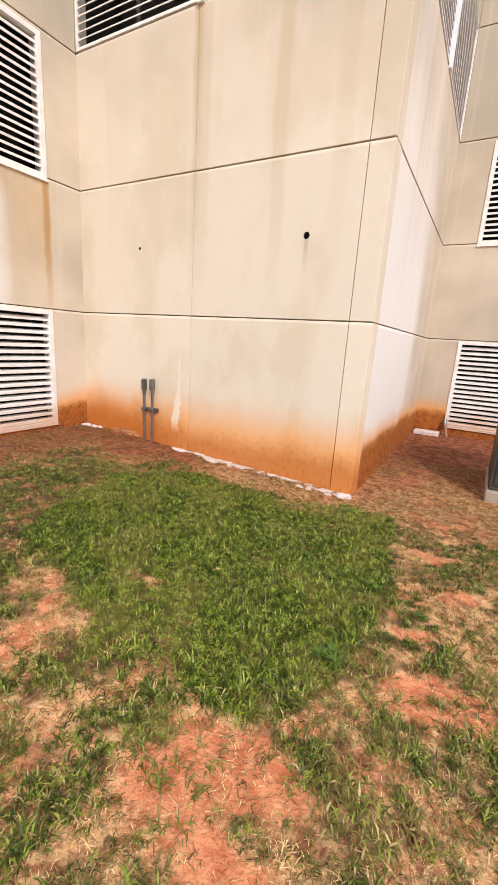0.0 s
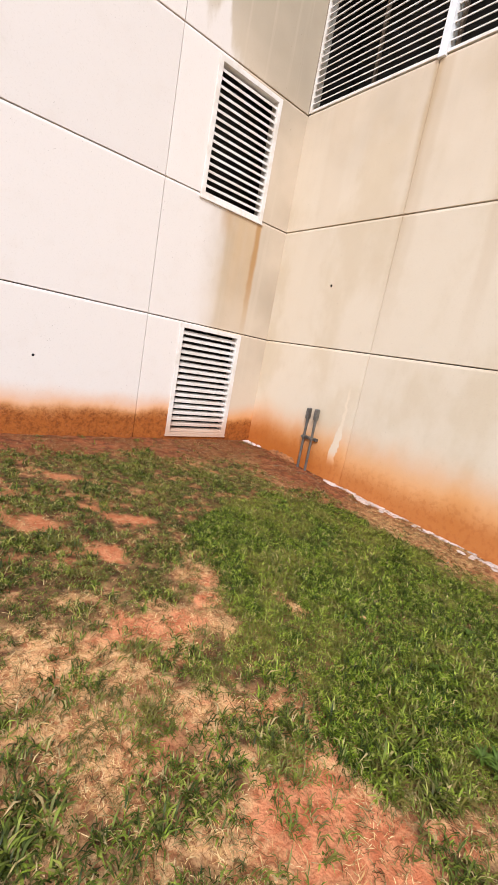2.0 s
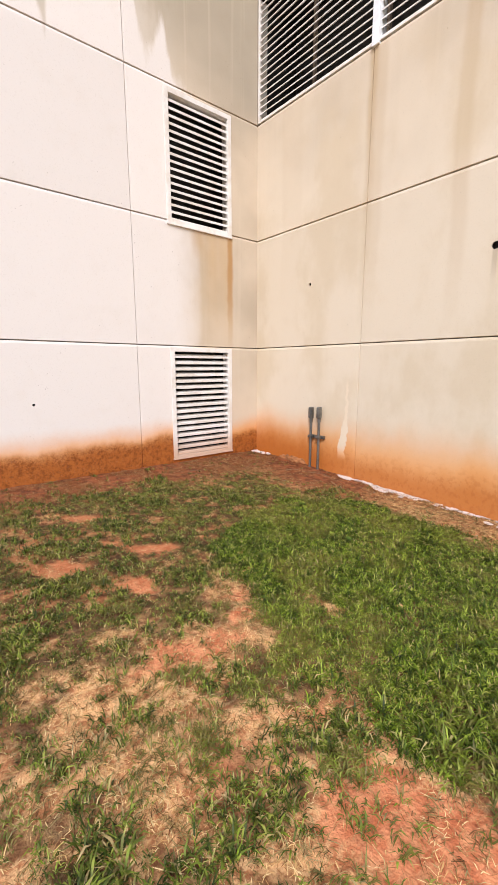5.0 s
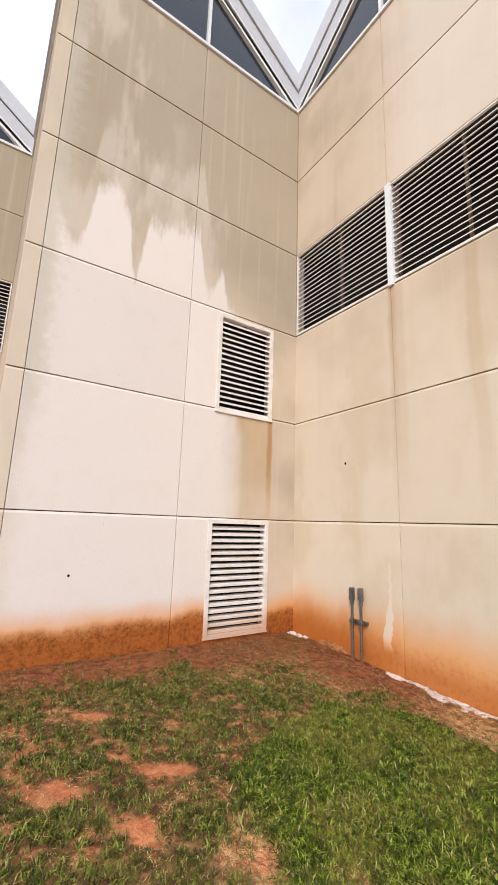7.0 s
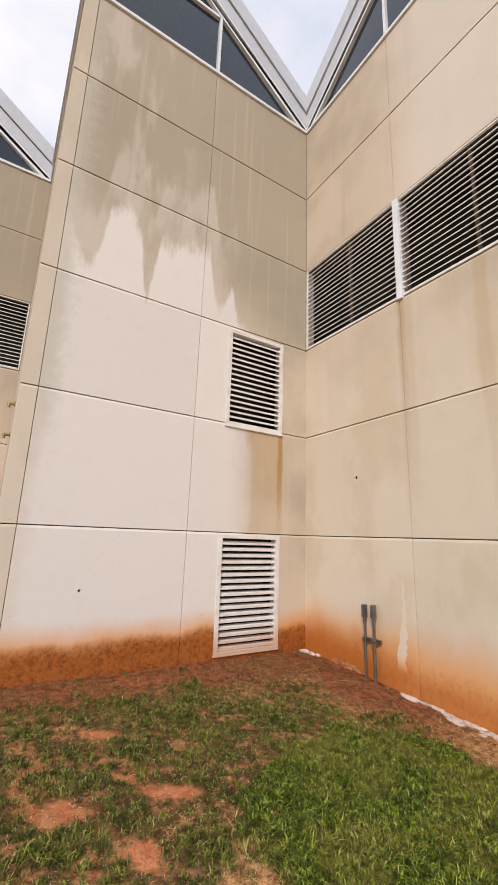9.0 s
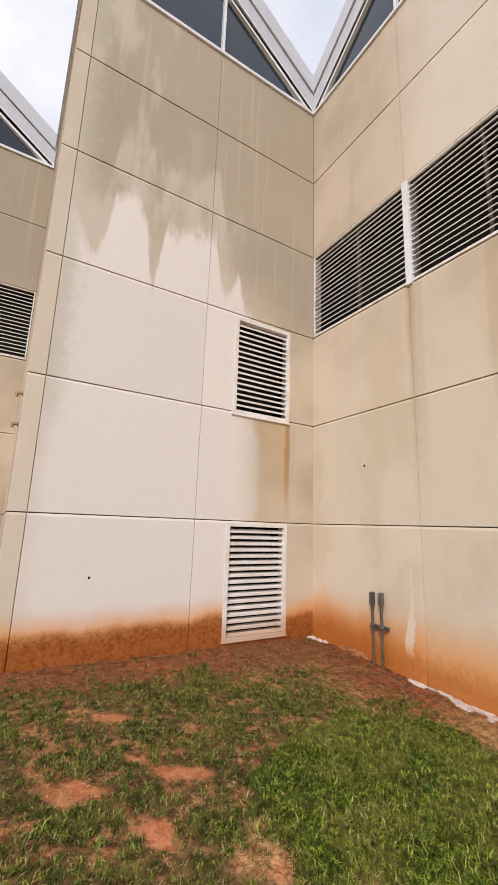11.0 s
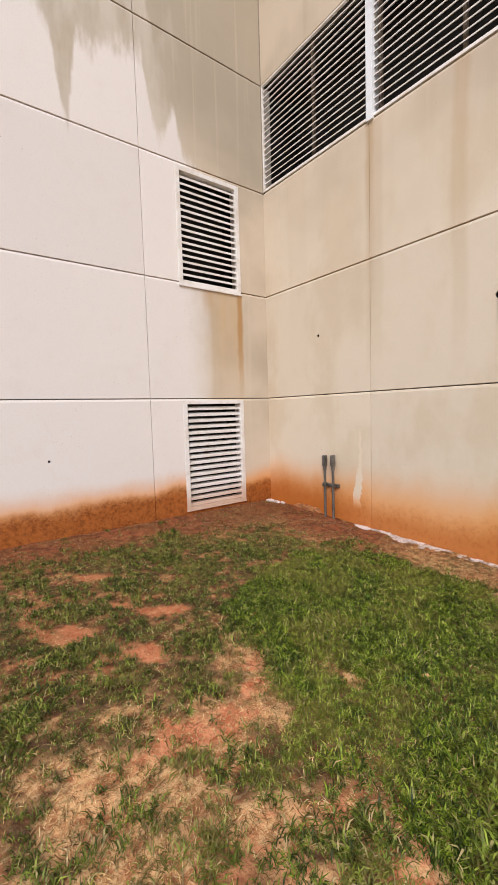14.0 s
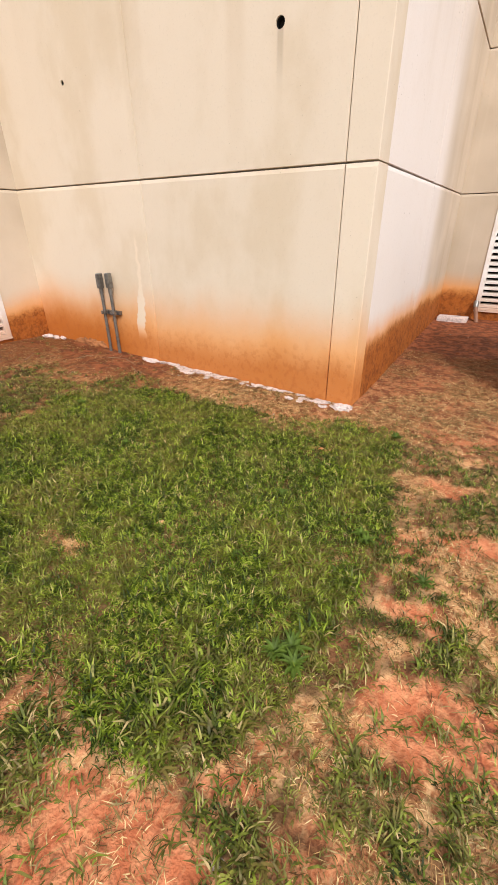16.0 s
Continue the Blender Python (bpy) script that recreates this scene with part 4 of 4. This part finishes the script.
# taller clumps in the thin part of the lawn, each a few rosettes wide
CLUMPS = [(-0.18, 1.51), (-0.08, 1.55), (0.16, 1.65), (-0.16, 1.66), (-0.39, 1.32), (-1.04, 1.19), (-0.91, 1.22), (-0.95, 1.08), (-0.78, 0.99), (-0.31, 1.28), (-0.03, 1.46), (0.04, 1.78),
          (-1.57, 0.91), (-1.34, 0.70), (-1.05, 0.83), (-1.42, 1.01), (-1.62, 0.48), (-1.04, 1.10), (-3.84, 1.78), (-3.59, 0.81), (-3.33, 1.22), (-2.43, 1.48), (-2.83, 0.66), (-3.13, 2.2), (-1.5, 0.25), (-1.22, 0.66), (-1.5, 0.55), (-1.3, 0.35), (-1.0, 0.55), (-1.15, 0.95), (-0.95, 0.75), (-0.25, 2.45), (0.12, 2.05), (0.2, 3.3), (0.3, 3.45), (0.1, 3.42), (0.35, 3.2), (0.25, 3.58), (0.42, 3.4), (-0.12, 2.85)]
cl = np.repeat(np.array(CLUMPS), 14, axis=0)
cl = cl + rng.normal(0, 0.065, cl.shape)
BIG = [(-0.76, 1.42), (-0.71, 1.53), (-0.82, 1.50), (-0.68, 1.40), (-0.99, 1.38), (-0.73, 1.63), (-0.66, 1.33), (-1.14, 0.23), (-1.08, 0.16), (-1.22, 0.28), (-0.58, 1.50), (0.01, 2.21), (-0.47, 1.95), (0.16, 3.60)]
bg = np.repeat(np.array(BIG), 7, axis=0)
bg = bg + rng.normal(0, 0.035, bg.shape)
FOOT = np.repeat(np.array([(-5.0, 1.08), (-5.01, 1.55), (-4.95, 2.2), (-4.9, 3.95)]), 5, axis=0)
FOOT = FOOT + rng.normal(0, 0.03, FOOT.shape)
FOOT[:, 0] = np.maximum(FOOT[:, 0], AX + 0.03)
rx, ry = np.r_[rx0, cl[:, 0], bg[:, 0], FOOT[:, 0]], np.r_[ry0, cl[:, 1], bg[:, 1], FOOT[:, 1]]
size = np.r_[size0, rng.uniform(0.7, 1.15, len(cl)), rng.uniform(1.1, 1.7, len(bg)), rng.uniform(0.7, 1.1, len(FOOT))]
each = 12
k = len(rx) * each
big = np.repeat(size, each)
gx, gy = np.repeat(rx, each) + rng.normal(0, 0.012, k), np.repeat(ry, each) + rng.normal(0, 0.012, k)
length = rng.uniform(0.022, 0.078, k) * big * (1 - 0.25 * np.clip((gy - 2.4) / 1.2, 0, 1))
width = rng.uniform(0.0034, 0.0074, k) * np.clip(big, 0.7, 1.35)
lean, turn = np.repeat(rng.uniform(0.0, 0.35, len(rx)), each) + rng.uniform(0.45, 1.5, k), rng.uniform(0, 6.283, k)
thick = inside(gx + 0.3 * (fbm(gx, gy, 5.0, 91) - 0.5), gy + 0.3 * (fbm(gx, gy, 5.0, 95) - 0.5)) | (rng.uniform(0, 1, len(gx)) < 0.12)
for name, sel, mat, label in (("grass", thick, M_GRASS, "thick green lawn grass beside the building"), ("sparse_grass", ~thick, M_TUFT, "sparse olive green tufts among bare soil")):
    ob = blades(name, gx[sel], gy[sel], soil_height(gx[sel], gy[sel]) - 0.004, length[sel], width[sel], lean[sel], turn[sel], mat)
    tagged(ob, label, "grass", kind="stuff")
sx, sy = scatter(680000, X0, 1.6, -0.6, Y1 + 1.5, lambda x, y: np.clip(0.12 + np.clip((fbm(x, y, 3.4, 61) - 0.40) * 6, 0, 1) + 0.6 * patches(THATCH, x, y) - 0.75 * bareness(x, y), 0.08, 1) * np.clip(1.05 - 1.3 * density(x, y), 0.08, 1) * (1 - 0.4 * np.clip((-2.0 - x) / 0.6, 0, 1) * np.clip((x + 4.4) / 0.4, 0, 1)))
ok = ~((sx < CX) & (sy > BY - 0.02))
sx, sy = sx[ok], sy[ok]
k = len(sx)
long_bit = np.where(rng.uniform(0, 1, k) < 0.04, 2.2, 1.0)
straw = blades("dry_straw", sx, sy, soil_height(sx, sy) + 0.002, rng.uniform(0.012, 0.045, k) * rng.uniform(0.6, 1.3, k) * long_bit, rng.uniform(0.0014, 0.0034, k) * np.sqrt(long_bit), rng.uniform(1.4, 1.6, k), rng.uniform(0, 6.283, k), M_STRAW, flat=True)
tagged(straw, "dry straw-coloured thatch lying on the soil", "straw", kind="stuff")


# ---------- things ----------
# pair of stub conduits by the inner corner
cond = empty("conduit_stub_pair", "pair of grey galvanised conduit stubs strapped to the wall", "conduit", at=(0, 0, 0))
for cx0, ztop in ((-3.895, 0.955), (-3.755, 0.965)):
    yy = 4.095
    b = bmesh.new()
    add_tube(b, (cx0, yy, 0.02), (cx0, yy, ztop - 0.16), 0.0175)
    part("pipe", b, M_METAL, cond)
    b = bmesh.new()
    add_tube(b, (cx0, yy, ztop - 0.20), (cx0, yy, ztop - 0.145), 0.022, 16)
    add_box(b, (cx0 - 0.024, yy - 0.030, ztop - 0.15), (cx0 + 0.024, yy + 0.028, ztop), 0.010)
    cap = part("conduit_body", b, M_METAL, cond, "cast conduit fitting with a screwed cover")
    b = bmesh.new()
    add_box(b, (cx0 - 0.019, yy - 0.037, ztop - 0.14), (cx0 + 0.019, yy - 0.0295, ztop - 0.012), 0.003)
    add_tube(b, (cx0, yy - 0.041, ztop - 0.03), (cx0, yy - 0.036, ztop - 0.03), 0.005, 8)
    add_tube(b, (cx0, yy - 0.041, ztop - 0.12), (cx0, yy - 0.036, ztop - 0.12), 0.005, 8)
    part("cover", b, M_METAL, cap)
    b = bmesh.new()
    for zz in (0.56,):
        add_box(b, (cx0 - 0.032, yy - 0.026, zz - 0.018), (cx0 + 0.032, yy + 0.02, zz + 0.018), 0.004)
        add_tube(b, (cx0 + 0.01, yy - 0.04, zz), (cx0 + 0.01, yy - 0.024, zz), 0.006, 8)
    part("pipe_clamp", b, M_METAL, cond)
b = bmesh.new()
add_box(b, (-3.955, 4.117, 0.54), (-3.69, 4.154, 0.58), 0.003)
part("strut_rail", b, M_METAL, cond)

# broken pale mortar along the foot of the wall
def rubble(name, cx0, cy0, sx0, sy0, sz0, mat, label, category, group="", turn=0.0):
    bm = bmesh.new()
    bmesh.ops.create_icosphere(bm, subdivisions=3, radius=1.0)
    s = random.random() * 40
    for v in bm.verts:
        w = 1 + 0.5 * noise.noise(v.co * 1.6 + Vector((s, s, s))) + 0.3 * noise.noise(v.co * 4.0 + Vector((s, 0, s)))
        v.co = Vector((v.co.x * sx0 * w, v.co.y * sy0 * w, v.co.z * sz0 * w))
    bmesh.ops.rotate(bm, verts=bm.verts, cent=(0, 0, 0), matrix=Matrix.Rotation(radians(turn), 3, "Z"))
    bmesh.ops.translate(bm, verts=bm.verts, vec=(cx0, cy0, float(soil_height(cx0, cy0)) + sz0 * 0.25))
    return tagged(part(name, bm, mat), label, category, group)


x = -3.42
while x < -1.08:
    w = random.uniform(0.022, 0.07)
    near = 1.35 if (x > -1.65 or -3.0 < x < -2.35) else 0.7
    for q in range(2):
        if random.random() < 0.3:
            continue
        rubble("mortar_piece", x + random.uniform(0, w), BY - 0.015 - random.uniform(0.0, 0.05) * near * (1 + q), w * random.uniform(0.7, 1.3), random.uniform(0.018, 0.04) * near, random.uniform(0.005, 0.010), M_FOOT, "broken pale mortar lying along the wall foot", "mortar", "mortar at the wall foot", random.uniform(-25, 25))
    x += w
for px0, py0, a, c in ((-5.0, 4.07, 0.09, 0.05), (-4.88, 4.10, 0.08, 0.04), (-4.78, 4.12, 0.06, 0.03), (-1.12, 4.10, 0.07, 0.06)):
    rubble("mortar_piece", px0, py0, a, c, 0.025, M_FOOT, "broken pale mortar lying along the wall foot", "mortar", "mortar at the wall foot", random.uniform(-20, 20))
b = bmesh.new()
g0 = float(soil_height(-0.85, 8.0))
add_box(b, (-1.03, 7.86, g0 - 0.02), (-0.62, 8.12, g0 + 0.045), 0.008)
tagged(part("splash_block", b, M_FOOT), "pale concrete splash block against the wall corner", "splash block")

# drain stub by the far louver
drain = empty("drain_pipe", "short rusty drain pipe leaning below the louver", "pipe")
b = bmesh.new()
add_tube(b, (-0.50, 8.02, g0 - 0.02), (-0.56, 8.12, g0 + 0.19), 0.028)
part("pipe", b, M_BROWNPIPE, drain)
b = bmesh.new()
add_tube(b, (-0.56, 8.12, g0 + 0.18), (-0.57, 8.17, g0 + 0.26), 0.036)
part("coupling", b, M_METAL, drain)

# utility cabinet on its pad
gz0 = float(soil_height(0.7, 5.5))
cab = empty("utility_cabinet", "green painted steel utility cabinet on a concrete pad", "cabinet")
b = bmesh.new()
add_box(b, (0.158, 5.02, gz0 + 0.10), (1.35, 6.0, gz0 + 1.30), 0.015)
part("body", b, M_GREEN, cab)
b = bmesh.new()
add_box(b, (0.14, 5.00, gz0 + 1.295), (1.38, 6.03, gz0 + 1.36), 0.02)
part("lid", b, M_GREEN, cab)
for a0, a1 in ((0.20, 0.75), (0.765, 1.31)):
    b = bmesh.new()
    add_box(b, (a0, 5.00, gz0 + 0.16), (a1, 5.026, gz0 + 1.25), 0.008)
    door = part("door", b, M_GREEN, cab)
b = bmesh.new()
add_box(b, (0.80, 4.975, gz0 + 0.62), (0.825, 5.002, gz0 + 0.80), 0.006)
part("handle", b, M_METAL, door)
b = bmesh.new()
add_box(b, (0.14, 4.96, gz0 - 0.08), (1.42, 6.08, gz0 + 0.10), 0.015)
tagged(part("equipment_pad", b, M_PAD), "grey cast concrete pad under the cabinet", "pad")

# clay-caked footing that shows beside the conduits
M_CAKED = plain("clay_caked_mortar", (0.42, 0.17, 0.06), 0.9, 0.0, 0.25, 25.0)
for fx, ln in ((-4.42, 0.10), (-4.27, 0.13), (-4.12, 0.11)):
    rubble("footing_lump", fx, BY - 0.01, ln, 0.03, 0.05, M_CAKED, "clay-caked mortar lump against the wall foot", "mortar", "mortar at the wall foot", random.uniform(-5, 5))

# hose bibs on the return wall
for bx0, bz0 in ((-6.2, 3.32), (-6.2, 2.90)):
    bib = empty("pipe_stub", "small brass pipe stub on the return wall", "pipe", "pipe stubs")
    b = bmesh.new()
    add_tube(b, (bx0, EY, bz0), (bx0, EY - 0.07, bz0), 0.022)
    add_tube(b, (bx0, EY - 0.07, bz0 + 0.006), (bx0, EY - 0.07, bz0 - 0.055), 0.021)
    part("elbow", b, M_BRASS, bib)
    b = bmesh.new()
    add_tube(b, (bx0, EY - 0.001, bz0), (bx0, EY - 0.008, bz0), 0.036)
    part("flange", b, M_BRASS, bib)


# twigs and crumbs on the soil
def twig(x, y, length, turn, r):
    bm = bmesh.new()
    p = Vector((x, y, float(soil_height(x, y)) + r * 1.5))
    a = radians(turn)
    for i in range(4):
        q = p + Vector((math.cos(a), math.sin(a), 0)) * length / 4
        q.z = float(soil_height(q.x, q.y)) + r * 1.5 + random.uniform(0, 0.006)
        add_tube(bm, p, q, r * (1 - 0.15 * i), 6)
        p, a = q, a + random.uniform(-0.1, 0.1)
    tagged(part("twig", bm, M_TWIG), "thin brown twig lying on damp soil", "twig", "twigs on the soil")


for x, y, ln, tn in ((-3.55, 3.98, 0.45, -20), (-3.3, 3.82, 0.5, -28), (-3.75, 3.9, 0.3, 15), (-3.1, 3.75, 0.35, -40), (-3.95, 3.7, 0.25, 60), (-4.3, 3.3, 0.3, 120), (-2.95, 3.9, 0.3, -15), (-4.6, 2.6, 0.25, 80), (-2.75, 3.62, 0.4, -35)):
    twig(x, y, ln * 0.7, tn, random.uniform(0.003, 0.0045))
for i in range(26):
    x, y = random.uniform(-4.8, 0.4), random.uniform(0.3, 4.0)
    if i < 8:
        x, y = random.uniform(-0.8, 0.1), random.uniform(5.0, 7.8)
    s = random.uniform(0.008, 0.02)
    rubble("clod", x, y, s, s * 0.8, s * 0.6, M_SOIL if i % 3 else M_PAD, "small clod lying on the lawn", "clod", "clods on the soil", random.uniform(0, 90))


# broad-leaved weeds in the lawn
M_WEED = plain("dark_weed_leaf", (0.085, 0.14, 0.014), 0.6, 0.0, 0.25, 30.0, 0.25)


def weed(x, y, size):
    z = float(soil_height(x, y))
    size *= 0.72
    root = empty("weed", "low dark green broad-leaved weed in the grass", "weed", "weeds in the lawn", at=(x, y, z))
    for i in range(24):
        bm = bmesh.new()
        ln, wd = size * random.uniform(0.45, 1.05), size * random.uniform(0.14, 0.26)
        up = random.uniform(0.2, 1.25)
        rows = []
        for q in range(6):
            f = q / 5
            w = wd * math.sin(math.pi * min(0.97, 0.12 + 0.85 * f)) * 0.5
            p = Vector((ln * f * math.cos(up * (1 - 0.6 * f)), 0, 0.02 + ln * f * math.sin(up * (1 - 0.6 * f))))
            rows.append([bm.verts.new(p + Vector((0, s * w, 0.25 * w * abs(s)))) for s in (-1, 0, 1)])
        for r0, r1 in zip(rows, rows[1:]):
            for s in (0, 1):
                bm.faces.new((r0[s], r0[s + 1], r1[s + 1], r1[s]))
        bmesh.ops.rotate(bm, verts=bm.verts, cent=(0, 0, 0), matrix=Matrix.Rotation(i * 2.4 + random.uniform(-0.3, 0.3), 3, "Z"))
        part("leaf", bm, M_WEED, root)


for x, y, size in ((-0.49, 1.85, 0.11), (-0.53, 1.80, 0.09), (-0.45, 1.79, 0.09), (-0.43, 2.54, 0.08), (-0.47, 2.57, 0.07), (-0.15, 2.4, 0.07), (-0.59, 3.73, 0.09), (-0.96, 2.68, 0.07), (-0.91, 2.14, 0.06), (-1.95, 1.95, 0.07), (-2.9, 2.9, 0.08), (-2.1, 2.6, 0.07)):
    weed(x, y, size)
